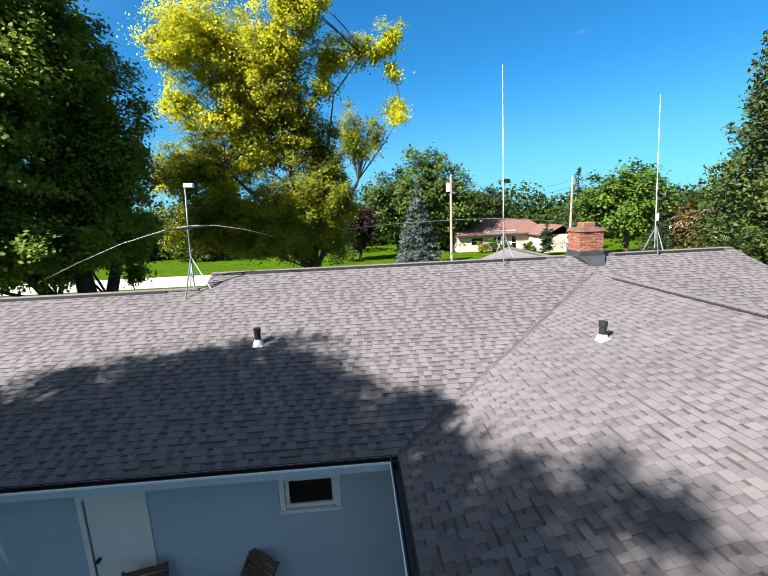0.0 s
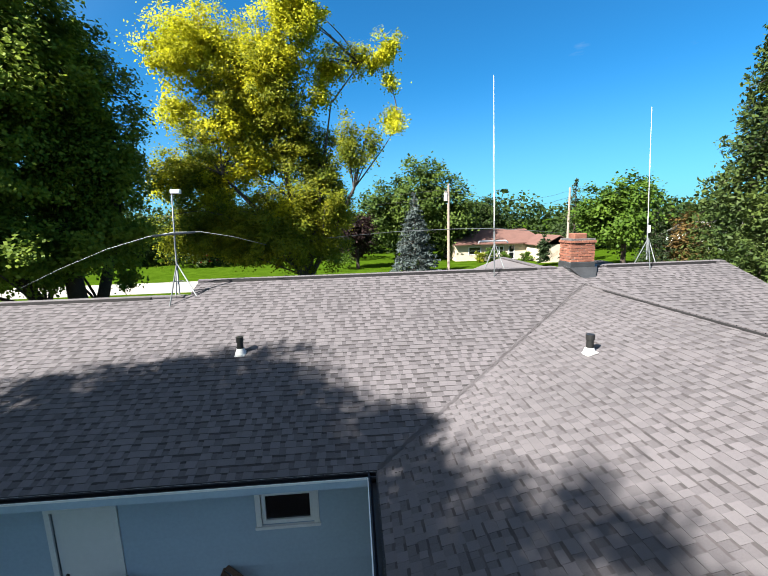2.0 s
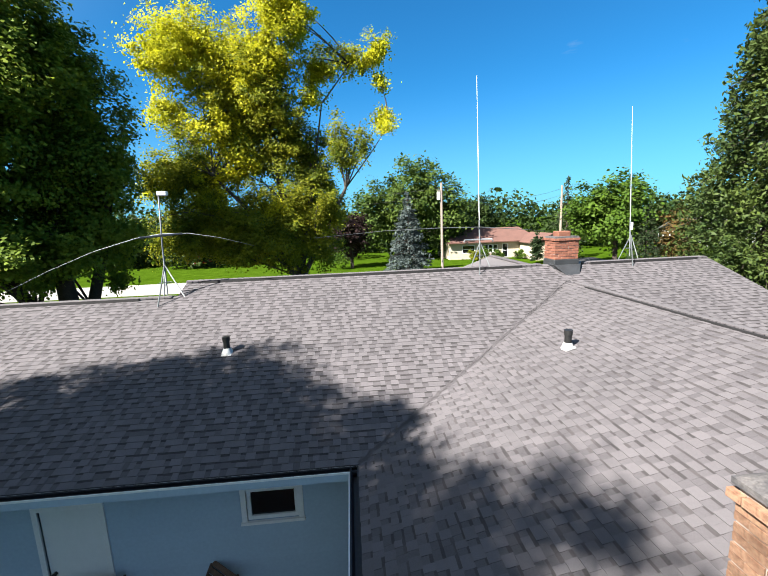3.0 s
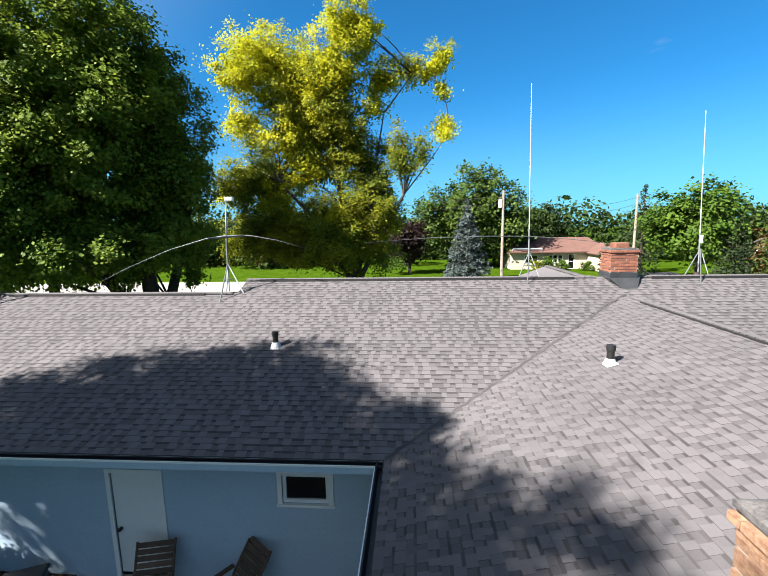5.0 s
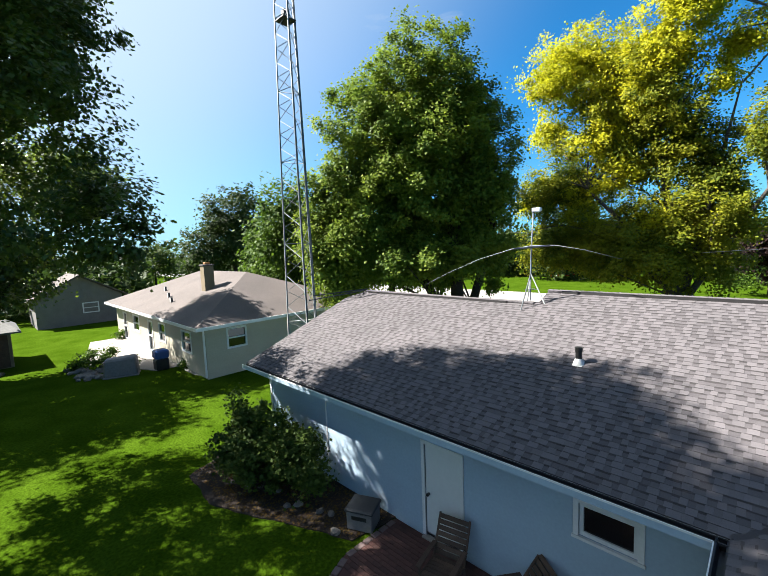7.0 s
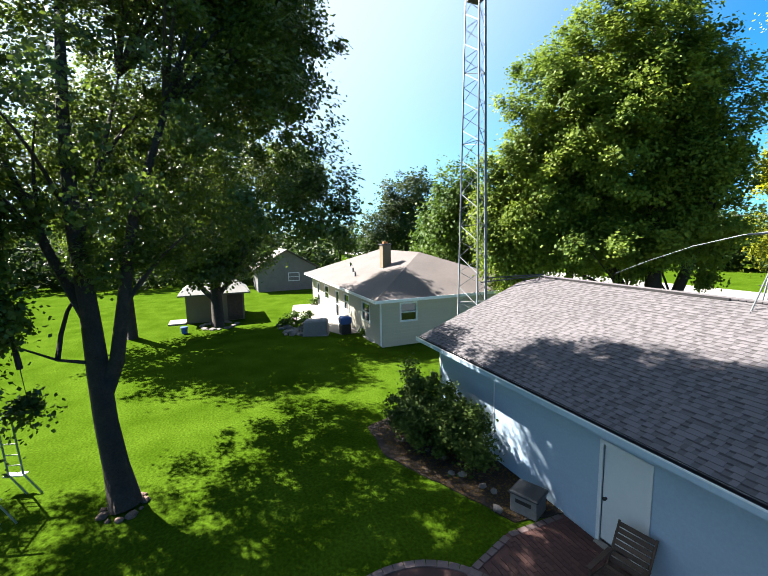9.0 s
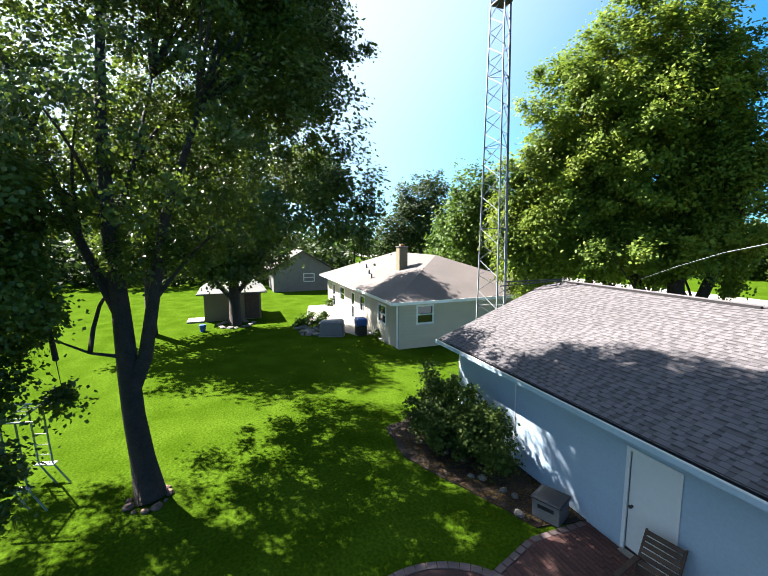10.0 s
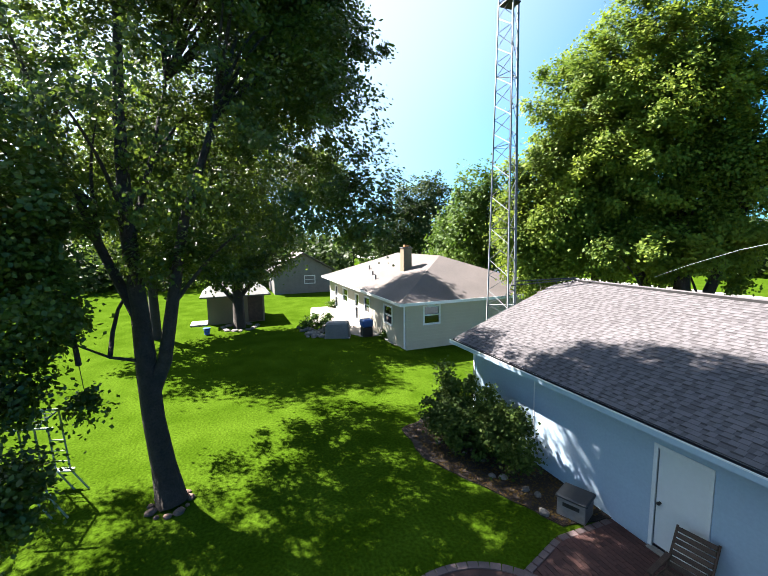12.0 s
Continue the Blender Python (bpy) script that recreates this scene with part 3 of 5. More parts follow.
# roof vents
def vent_pipe(x, y, z, rise):
    v = thing("vent_pipe", "black plumbing vent pipe with white flashing on the shingles", "vent pipe", (x, y, z), group="roof vents")
    bm = bmesh.new()
    bmesh.ops.create_cone(bm, cap_ends=True, segments=16, radius1=0.062, radius2=0.058, depth=0.34, matrix=Matrix.Translation((0, 0, 0.14)))
    bmesh.ops.create_cone(bm, cap_ends=True, segments=16, radius1=0.072, radius2=0.072, depth=0.09, matrix=Matrix.Translation((0, 0, 0.29)))
    part("pipe", bm, M_BLACK, v, "black plastic pipe")
    bm = bmesh.new()
    bmesh.ops.create_cone(bm, cap_ends=False, segments=16, radius1=0.115, radius2=0.07, depth=0.12, matrix=Matrix.Translation((0, 0, 0.05)))
    part("collar", bm, M_FLASH, v, "white metal collar")
    part("flashing", box((-0.095, -0.12, 0.016), (0.095, 0.075, 0.022), 0, rise), M_FLASH, v, "white metal base flashing")
    return v


vent_pipe(-2.5, 2.6, EZ + SLOPE * 2.6, pose(0, 0, 0, math.degrees(math.atan(SLOPE))))
vent_pipe(3.73, 1.15, EZ + WSLOPE * 3.73, pose(0, 0, 0, 0, -math.degrees(math.atan(WSLOPE)), 0))


# ---- brick chimneys ----
def brick_mesh(l, d, h):
    bm = bmesh.new()
    add_box(bm, (-l / 2, -d / 2, -h / 2), (l / 2, d / 2, h / 2), 0.003)
    me = bpy.data.meshes.new("brick")
    bm.to_mesh(me)
    bm.free()
    return me


def brick_course(parent, x0, x1, y0, y1, z, material, shift, rng, h=0.062):
    """One course of bricks round a rectangle, each a piece of its own."""
    L, D = 0.205, 0.1
    for (ax, ay), (bx, by), turn in (((x0, y0), (x1, y0), 0), ((x1, y0), (x1, y1), 90), ((x1, y1), (x0, y1), 180), ((x0, y1), (x0, y0), 270)):
        length = math.hypot(bx - ax, by - ay) - D
        n = max(1, round(length / (L + 0.012)))
        step = length / n
        key = (round(step, 3), material.name)
        if key not in BRICKS:
            me = brick_mesh(step - 0.012, D, h)
            me.materials.append(material)
            BRICKS[key] = me
        ux, uy = (bx - ax) / (length + D), (by - ay) / (length + D)
        for i in range(n):
            s = (D if shift else 0.0) + step * (i + 0.5)
            px, py = ax + ux * s - uy * D / 2, ay + uy * s + ux * D / 2
            ob = new("brick", BRICKS[key])
            ob.parent = parent
            ob.matrix_basis = pose(px + rng.uniform(-0.004, 0.004), py + rng.uniform(-0.004, 0.004), z, 0, 0, turn + rng.uniform(-1, 1))


BRICKS = {}


def roof_chimney(x0, x1, y0, y1, zb, zt, material, label):
    rng = random.Random(5)
    c = thing("chimney", label, "chimney", ((x0 + x1) / 2, (y0 + y1) / 2, zb))
    c.matrix_basis = Matrix.Identity(4)
    part("core", box((x0 + 0.014, y0 + 0.014, zb), (x1 - 0.014, y1 - 0.014, zt)), M_MORTAR, c, "pale mortar joints")
    return c, rng


# the tall chimney at the ridge
A0, A1, B0, B1 = 5.60, 6.28, 5.22, 5.82
c, rng = roof_chimney(A0, A1, B0, B1, 4.3, 5.53, M_BRICK_RED, "red brick chimney with black base flashing at the ridge")
n = 0
z = 4.98
while z < 5.54:
    o = 0.03 if z > 5.46 else 0.0
    brick_course(c, A0 - o, A1 + o, B0 - o, B1 + o, z, M_BRICK_RED, n % 2, rng)
    z += 0.073
    n += 1
part("crown", slab([(A0, B0, 5.57), (A1, B0, 5.57), (A1, B1, 5.57), (A0, B1, 5.57)], 0.05), M_CEMENT, c, "weathered cement cap")
part("flue", box((A0 + 0.16, B0 + 0.14, 5.53), (A1 - 0.16, B1 - 0.14, 5.71), 0.02), M_BRICK_RED, c, "rusty clay flue")
part("base_flashing", box((A0 - 0.015, B0 - 0.015, 4.5), (A1 + 0.015, B1 + 0.015, 4.94), 0.01), M_LEAD, c, "black metal counter flashing")
bm = bmesh.new()
lo = [bm.verts.new(p) for p in ((A0 + 0.16, 4.86, EZ + SLOPE * 4.86 + 0.012), (A1 - 0.16, 4.86, EZ + SLOPE * 4.86 + 0.012), (A1 + 0.28, 5.5, EZ + SLOPE * 5.5), (A0 - 0.06, 5.5, EZ + SLOPE * 5.5))]
hi = [bm.verts.new(p) for p in ((A0 - 0.03, B0 - 0.05, 4.80), (A1 + 0.04, B0 - 0.05, 4.80), (A1 + 0.26, 5.5, 4.84), (A0 - 0.05, 5.5, 4.84))]
for i in range(4):
    bm.faces.new((lo[i], lo[(i + 1) % 4], hi[(i + 1) % 4], hi[i]))
bm.faces.new(hi)
part("saddle", bm, M_LEAD, c, "black sloping saddle flashing")

# the near chimney on the wing roof
X0, X1, Y0, Y1 = 2.40, 3.06, -3.72, -3.16
c, rng = roof_chimney(X0, X1, Y0, Y1, 3.3, 4.46, M_BRICK, "tan brick chimney with clay flue and dark metal cap")
n = 0
z = 3.74
while z < 4.47:
    o = 0.035 if z > 4.36 else 0.0
    brick_course(c, X0 - o, X1 + o, Y0 - o, Y1 + o, z, M_BRICK, n % 2, rng)
    z += 0.073
    n += 1
bm = bmesh.new()
lo = [bm.verts.new(p) for p in ((X0 - 0.02, Y0 - 0.02, 4.47), (X1 + 0.02, Y0 - 0.02, 4.47), (X1 + 0.02, Y1 + 0.02, 4.47), (X0 - 0.02, Y1 + 0.02, 4.47))]
up = [bm.verts.new((v.co.x, v.co.y, 4.515)) for v in lo]
hi = [bm.verts.new((X0 + 0.2 + a * (X1 - X0 - 0.3), Y0 + 0.16 + b * (Y1 - Y0 - 0.3), 4.56)) for a, b in ((0, 0), (1, 0), (1, 1), (0, 1))]
for a, b in ((lo, up), (up, hi)):
    for k in range(4):
        bm.faces.new((a[k], a[(k + 1) % 4], b[(k + 1) % 4], b[k]))
bm.faces.new(lo[::-1])
bm.faces.new(hi)
part("crown", bm, M_CEMENT, c, "weathered grey cement crown")
CX, CY = (X0 + X1) / 2 + 0.06, (Y0 + Y1) / 2 + 0.02
part("flue", box((CX - 0.17, CY - 0.17, 4.53), (CX + 0.17, CY + 0.17, 4.74), 0.02), M_CLAY, c, "orange clay flue tile")
cap = part("cap_band", box((CX - 0.195, CY - 0.195, 4.72), (CX + 0.195, CY + 0.195, 4.80), 0.006), M_BLACK, c, "black metal cap band")
for sx in (-1, 1):
    for sy in (-1, 1):
        bm = bmesh.new()
        add_box(bm, (CX + sx * 0.17 - 0.012, CY + sy * 0.17 - 0.012, 4.79), (CX + sx * 0.17 + 0.012, CY + sy * 0.17 + 0.012, 4.94))
        part("cap_post", bm, M_BLACK, c)
bm = bmesh.new()
bmesh.ops.create_cone(bm, cap_ends=True, segments=4, radius1=0.36, radius2=0.04, depth=0.10, matrix=Matrix.Translation((CX, CY, 4.97)) @ pose(0, 0, 0, 0, 0, 45))
part("cap_lid", bm, M_LEAD, c, "dark grey sheet metal lid")
part("base_flashing", box((X0 - 0.012, Y0 - 0.012, 3.3), (X1 + 0.012, Y1 + 0.012, 3.69), 0.006), M_LEAD, c, "black base flashing")
part("flashing_edge", box((X0 - 0.02, Y0 - 0.02, 3.685), (X1 + 0.02, Y1 + 0.02, 3.70), 0.004), M_FLASH, c, "white sealant line")

# ---- antennas on the roof ----


def tripod(root, x, y, z, h=0.75, spread=0.32, w=0.014):
    for a in (250, 10, 130):
        dx, dy = math.cos(radians(a)) * spread, math.sin(radians(a)) * spread
        fz = EZ + SLOPE * (y + dy) if y + dy < (GY if x < STEP else MY) else EZ + SLOPE * (2 * (GY if x < STEP else MY) - y - dy)
        tubes("leg", [([(x + dx, y + dy, fz), (x, y, z + h)], w)], M_STEEL, root, n=6)
    tubes("brace", [([(x - 0.16, y - 0.08, z + h * 0.5), (x + 0.16, y + 0.02, z + h * 0.5), (x, y + 0.15, z + h * 0.5), (x - 0.16, y - 0.08, z + h * 0.5)], 0.007)], M_STEEL, root, n=5)


def mast_antenna(x, y, top, lean, rings, label):
    z = EZ + SLOPE * min(y, MY)
    root = thing("antenna_mast", label, "antenna", (x, y, z), group="vertical antennas")
    root.matrix_basis = Matrix.Identity(4)
    tripod(root, x, y, z)
    k = [(x + lean[0] * u, y + lean[1] * u, z + 0.15 + (top - z - 0.15) * u) for u in (0, 0.25, 0.5, 0.75, 1)]
    tubes("lower_pole", [(k[:2], 0.019)], M_STEEL, root)
    tubes("upper_whip", [(k[1:4], 0.010), (k[3:], 0.007)], M_ALU, root, "pale aluminium whip")
    if rings:
        tubes("radial_bar", [([(x - 0.42, y, z + 0.82), (x + 0.34, y + 0.05, z + 0.82), (x + 0.38, y + 0.05, z + 0.75)], 0.022), ([(x - 0.42, y, z + 0.82), (x - 0.45, y, z + 0.76)], 0.022)], M_ALU, root, "bent pale metal bar")
    else:
        tubes("coil", [([(x, y, z + 0.9), (x, y, z + 1.1)], 0.04)], M_ALU, root)
    return root


mast_antenna(3.57, 5.42, 9.73, (-0.1, 0), True, "tall thin aluminium whip antenna on a roof tripod")
mast_antenna(7.95, 5.46, 8.95, (-0.2, 0), False, "slender whip antenna on a small steel tripod")
# the dipole on the garage ridge
dp = thing("dipole_antenna", "arched rotary dipole antenna on a steel tripod mast", "antenna")
tripod(dp, -4.43, 4.72, 4.48, 0.85, 0.36, 0.018)
tubes("mast", [([(-4.45, 4.72, 4.6), (-4.42, 4.72, 5.8), (-4.36, 4.72, 6.97)], [0.022, 0.02, 0.017])], M_STEEL, dp)
tubes("element", [([(-8.03, 4.72, 4.88), (-7.08, 4.72, 5.30), (-5.98, 4.72, 5.72), (-4.98, 4.72, 5.99), (-4.40, 4.72, 6.07), (-3.78, 4.72, 6.06), (-3.08, 4.72, 5.93), (-2.28, 4.72, 5.70)], [0.004, 0.006, 0.008, 0.011, 0.013, 0.011, 0.007, 0.004])], M_STEEL, dp, "drooping pale element rod")
tubes("centre_bracket", [([(-4.90, 4.71, 6.0), (-3.93, 4.71, 6.06)], 0.024)], M_STEEL, dp)
part("top_box", box((-4.38, 4.66, 6.95), (-4.16, 4.78, 7.05), 0.012, Matrix.Identity(4)), M_ALU, dp, "small white box at the mast head")
# the second horizontal element on the tall mast
tubes("element", [([(-0.9, 5.36, 5.80), (0.9, 5.36, 5.91), (2.5, 5.36, 5.93), (3.55, 5.38, 5.91), (4.6, 5.36, 5.82), (5.5, 5.36, 5.72)], [0.004, 0.006, 0.009, 0.010, 0.007, 0.004])], M_STEEL, bpy.data.objects["antenna_mast"], "long drooping element rod")

# ---- lattice tower ----
tw = thing("lattice_tower", "tall galvanised steel lattice radio tower beside the garage gable", "tower", (-13.1, 3.3, 0))
TH = 19.5


def leg_at(k, z):
    r = (0.70 - 0.38 * z / TH)
    a = radians(k * 120 - 22)
    return Vector((math.cos(a) * r, math.sin(a) * r, z))


for k in range(3):
    tubes("leg", [([leg_at(k, 0), leg_at(k, TH / 2), leg_at(k, TH)], [0.034, 0.03, 0.024])], M_STEEL, tw, n=7)
z, i = 0.25, 0
while z < TH - 0.7:
    dz = 0.62 if z < 9 else 0.52
    for k in range(3):
        a, b = (k, (k + 1) % 3) if i % 2 == 0 else ((k + 1) % 3, k)
        tubes("brace", [([leg_at(a, z), leg_at(b, z + dz)], 0.013)], M_STEEL, tw, n=5)
    if i % 5 == 0:
        for k in range(3):
            tubes("girt", [([leg_at(k, z), leg_at((k + 1) % 3, z)], 0.014)], M_STEEL, tw, n=5)
    z += dz
    i += 1
tubes("cable", [([leg_at(1, q) * 0.35 + Vector((0, 0, q * 0.65)) for q in (0, 4, 8, 12, 16, 18)], 0.028)], M_BLACK, tw, "black feed cables inside the tower", n=6)
tubes("conduit", [([leg_at(1, q) * 1.12 - Vector((0, 0, q * 0.12)) for q in (0.3, 5, 9, 13, 16)], 0.03)], M_STEEL, tw)
for zz in (14.6, 16.2):
    part("rotor_plate", box((-0.28, -0.28, zz), (0.28, 0.28, zz + 0.05), 0.01), M_BLACK, tw, "dark rotor plate")
part("rotor", box((-0.13, -0.13, 14.65), (0.13, 0.13, 15.0), 0.04), M_BLACK, tw)
tubes("boom", [([(-2.6, -2.2, 16.35), (-0.2, -0.1, 16.75), (1.8, 2.4, 16.6), (4.4, 5.2, 16.5)], [0.012, 0.02, 0.016, 0.01])], M_STEEL, tw, "thin horizontal antenna element", n=5)
tubes("boom", [([(-1.6, -2.0, 17.6), (0, 0, 17.8), (3.0, 4.2, 17.7)], [0.01, 0.016, 0.01])], M_STEEL, tw, n=5)
tubes("gable_bracket", [([(0.2, 0.4, 4.35), (2.3, 1.4, 4.62)], 0.022), ([(0.3, 0.1, 4.2), (2.3, 1.2, 4.58)], 0.022), ([(1.0, 0.75, 4.46), (1.2, 0.7, 4.30)], 0.018), ([(1.6, 1.05, 4.53), (1.8, 1.0, 4.35)], 0.018), ([(2.2, 1.35, 4.6), (2.25, 1.2, 4.42)], 0.02)], M_LEAD, tw, "dark steel bracket to the roof", n=6)

# ---- patio and back yard ----
patio = sheet("pavement", [(-5.7, 0.5), (-5.75, -1.0), (-5.2, -2.6), (-4.2, -6.5), (0.5, -6.5), (0.5, 0.5)], 0.02, M_PAVER, "dark red brick paver patio by the back door", "patio", 0.1)


def ring_poly(cx, cy, r, n=40):
    return [(cx + r * math.cos(6.28319 * i / n), cy + r * math.sin(6.28319 * i / n)) for i in range(n)]


# mulch bed with edging stones
bed = [(-11.4, 0.55), (-11.9, -0.6), (-11.2, -2.0), (-9.6, -2.2), (-8.0, -1.5), (-6.6, -0.9), (-5.9, -0.6), (-5.72, 0.55)]
rough = [bed[0]]
for (ax, ay), (bx_, by_) in zip(bed[:-1], bed[1:]):
    for k in range(1, 9):
        u = k / 8
        w = 0.0 if u == 1 and (bx_, by_) == bed[-1] else 0.13 * noise.noise(Vector((ax + (bx_ - ax) * u, ay + (by_ - ay) * u, 0.3)) * 2.1)
        rough.append((ax + (bx_ - ax) * u + w, ay + (by_ - ay) * u + w))
sheet("ground_bed", rough, 0.03, M_SOIL, "brown mulch planting bed along the wall", "planting bed", 0.06)
# fallen leaves and bark in the bed
lit = thing("leaf_litter", "scattered brown fallen leaves and bark chips on the bed", "leaf litter", kind="stuff")
rl = np.random.default_rng(4)
q = np.stack([rl.uniform(-11.4, -5.9, 2600), rl.uniform(-1.9, 0.5, 2600), np.full(2600, 0.045)], 1)
q = q[q[:, 1] > -1.5 - 0.25 * (q[:, 0] + 8) * -1 * 0.6 + (q[:, 0] + 8) * 0.28]
leaves("litter", q, 0.07, L_BROWN, lit, rl, 3.0)


def blob(name, at, r, material, seed, label, category, group="", parent=None, squash=0.6):
    bm = bmesh.new()
    bmesh.ops.create_icosphere(bm, subdivisions=2, radius=1)
    for v in bm.verts:
        d = 1 + 0.35 * noise.noise(v.co * 1.3 + Vector((seed * 3.1, seed, 0)))
        v.co = Vector((v.co.x * r * d, v.co.y * r * d * 0.85, max(v.co.z, -0.45) * r * squash * d))
    ob = part(name, bm, material, parent)
    ob.matrix_basis = pose(at[0], at[1], at[2] + r * squash * 0.35, 0, 0, seed * 47)
    return tagged(ob, label, category, group)


rs = random.Random(3)
for i in range(9):
    u = i / 8
    x = -9.9 + 3.6 * u + rs.uniform(-0.2, 0.2)
    blob("stone", (x, -1.35 + 0.95 * u + rs.uniform(-0.35, 0.25), 0.03), rs.uniform(0.06, 0.13), M_STONE, i, "pale rounded garden stone in the mulch", "stone", "garden stones")

# deck box
bx = thing("storage_box", "small grey utility box with dark lid beside the patio", "utility box", (-6.12, -0.12, 0.03), 24)
bx.scale = (0.88, 0.88, 0.88)
part("body", box((-0.34, -0.3, 0.0), (0.34, 0.3, 0.46), 0.02), M_TARP, bx, "pale grey plastic body")
part("lid", box((-0.38, -0.34, 0.46), (0.38, 0.34, 0.55), 0.03), M_LEAD, bx, "dark lid")
part("vent_slot", box((-0.2, -0.306, 0.28), (0.2, -0.296, 0.38)), M_BLACK, bx)


# slatted wooden chairs
def slat_chair(at, turn, label, recline=28):
    c = thing("slatted_chair", label, "chair", at, turn, group="patio chairs")
    w = 0.56
    back = [(0.30 + math.sin(radians(recline)) * u, 0.36 + math.cos(radians(recline)) * u) for u in (0.06, 0.16, 0.26, 0.36, 0.46, 0.56, 0.66)]
    seat = [(-0.32 + 0.1 * i, 0.40 - 0.012 * i) for i in range(7)]
    for i, (y, z) in enumerate(seat):
        part("seat_slat", box((-w / 2, y - 0.04, z - 0.012), (w / 2, y + 0.04, z + 0.012), 0.004), M_WOOD_OLD, c)
    for y, z in back:
        part("back_slat", box((-w / 2, -0.012, -0.04), (w / 2, 0.012, 0.04), 0.004, pose(0, y, z, -recline)), M_WOOD_OLD, c)
    for s in (-1, 1):
        x = s * (w / 2 + 0.02)
        tubes("side_rail", [([(x, -0.36, 0.385), (x, 0.3, 0.31), (x, 0.34, 0.42), (x, 0.30 + math.sin(radians(recline)) * 0.72, 0.36 + math.cos(radians(recline)) * 0.72)], 0.022)], M_WOOD_OLD, c, n=6)
        tubes("front_leg", [([(x, -0.34, 0), (x, -0.30, 0.56)], 0.024)], M_WOOD_OLD, c, n=6)
        tubes("rear_leg", [([(x, 0.34, 0), (x, 0.26, 0.34)], 0.024)], M_WOOD_OLD, c, n=6)
        part("armrest", box((x - 0.045, -0.38, 0.56), (x + 0.045, 0.36, 0.585), 0.006), M_WOOD_OLD, c)
    return c


slat_chair((-3.8, -0.35, 0.03), 12, "weathered dark slatted wooden chair on the patio")
slat_chair((-2.6, -0.2, 0.03), -38, "weathered slatted wooden chair turned toward the door", 36)

# lilac bush by the wall
rngb = np.random.default_rng(8)
bush = thing("bush", "dense green leafy shrub in the mulch bed by the wall", "shrub", (-9.35, -0.85, 0.03))
bush.scale = (0.86, 0.86, 0.9)
pts, cs, outs = crown_points([((0.1, 0.0, 0.9), (1.5, 0.95, 0.8), 120), ((-1.0, -0.2, 0.9), (0.9, 0.8, 0.8), 60), ((1.1, 0.45, 1.1), (0.8, 0.6, 0.9), 45), ((-0.9, 0.1, 1.6), (0.35, 0.35, 0.45), 12), ((1.6, 0.6, 1.5), (0.35, 0.3, 0.5), 10), ((-1.5, 0.1, 2.0), (0.12, 0.12, 0.5), 6), ((-0.3, 0.3, 1.9), (0.15, 0.15, 0.5), 7), ((0.7, 0.4, 2.0), (0.12, 0.12, 0.5), 6), ((1.9, 0.5, 1.7), (0.12, 0.12, 0.5), 6), ((2.2, 0.3, 0.8), (0.5, 0.4, 0.6), 14)], rngb, 0.28, 90)
pts = pts[pts[:, 2] > 0.02]
leaves("foliage", pts, 0.11, L_BUSH, bush, rngb)
tubes("stems", [limb((rngb.normal() * 0.15, rngb.normal() * 0.12, 0), c_, 0.018, 0.005, rngb, 5) for c_ in cs[:46]], M_BARK, bush, n=5)

# ---- the big yard tree ----
TB = (-10.02, -8.45, 0)
stems = [([TB, (-10.22, -8.6, 0.9), (-10.48, -8.76, 1.9), (-10.7, -8.85, 3.0), (-10.75, -8.9, 4.4), (-10.7, -9.0, 6.5), (-10.9, -9.0, 9.0), (-11.3, -8.8, 13.0), (-11.5, -8.3, 17.5)], [0.36, 0.27, 0.245, 0.24, 0.20, 0.16, 0.12, 0.07, 0.02]),
         ([(-10.65, -8.8, 2.5), (-10.6, -8.45, 3.3), (-10.55, -8.2, 4.6), (-10.4, -7.8, 6.6), (-10.6, -7.0, 9.0), (-11.4, -6.0, 12.5)], [0.2, 0.16, 0.14, 0.11, 0.07, 0.02]),
         ([(-10.73, -8.9, 4.2), (-10.9, -9.6, 6.0), (-11.2, -10.4, 8.5), (-11.4, -11.2, 11.5)], [0.13, 0.10, 0.07, 0.02]),
         ([(-10.72, -8.9, 3.3), (-10.4, -9.5, 3.55), (-9.9, -10.1, 4.1)], [0.05, 0.03, 0.015]),
         ([(-10.7, -9.0, 6.0), (-11.8, -8.6, 8.0), (-12.9, -8.2, 10.5)], [0.1, 0.07, 0.02]),
         ([(-9.9, -10.1, 4.1), (-9.7, -9.95, 4.15), (-9.45, -9.8, 3.7), (-9.35, -9.7, 2.9)], [0.022, 0.014, 0.009, 0.005])]
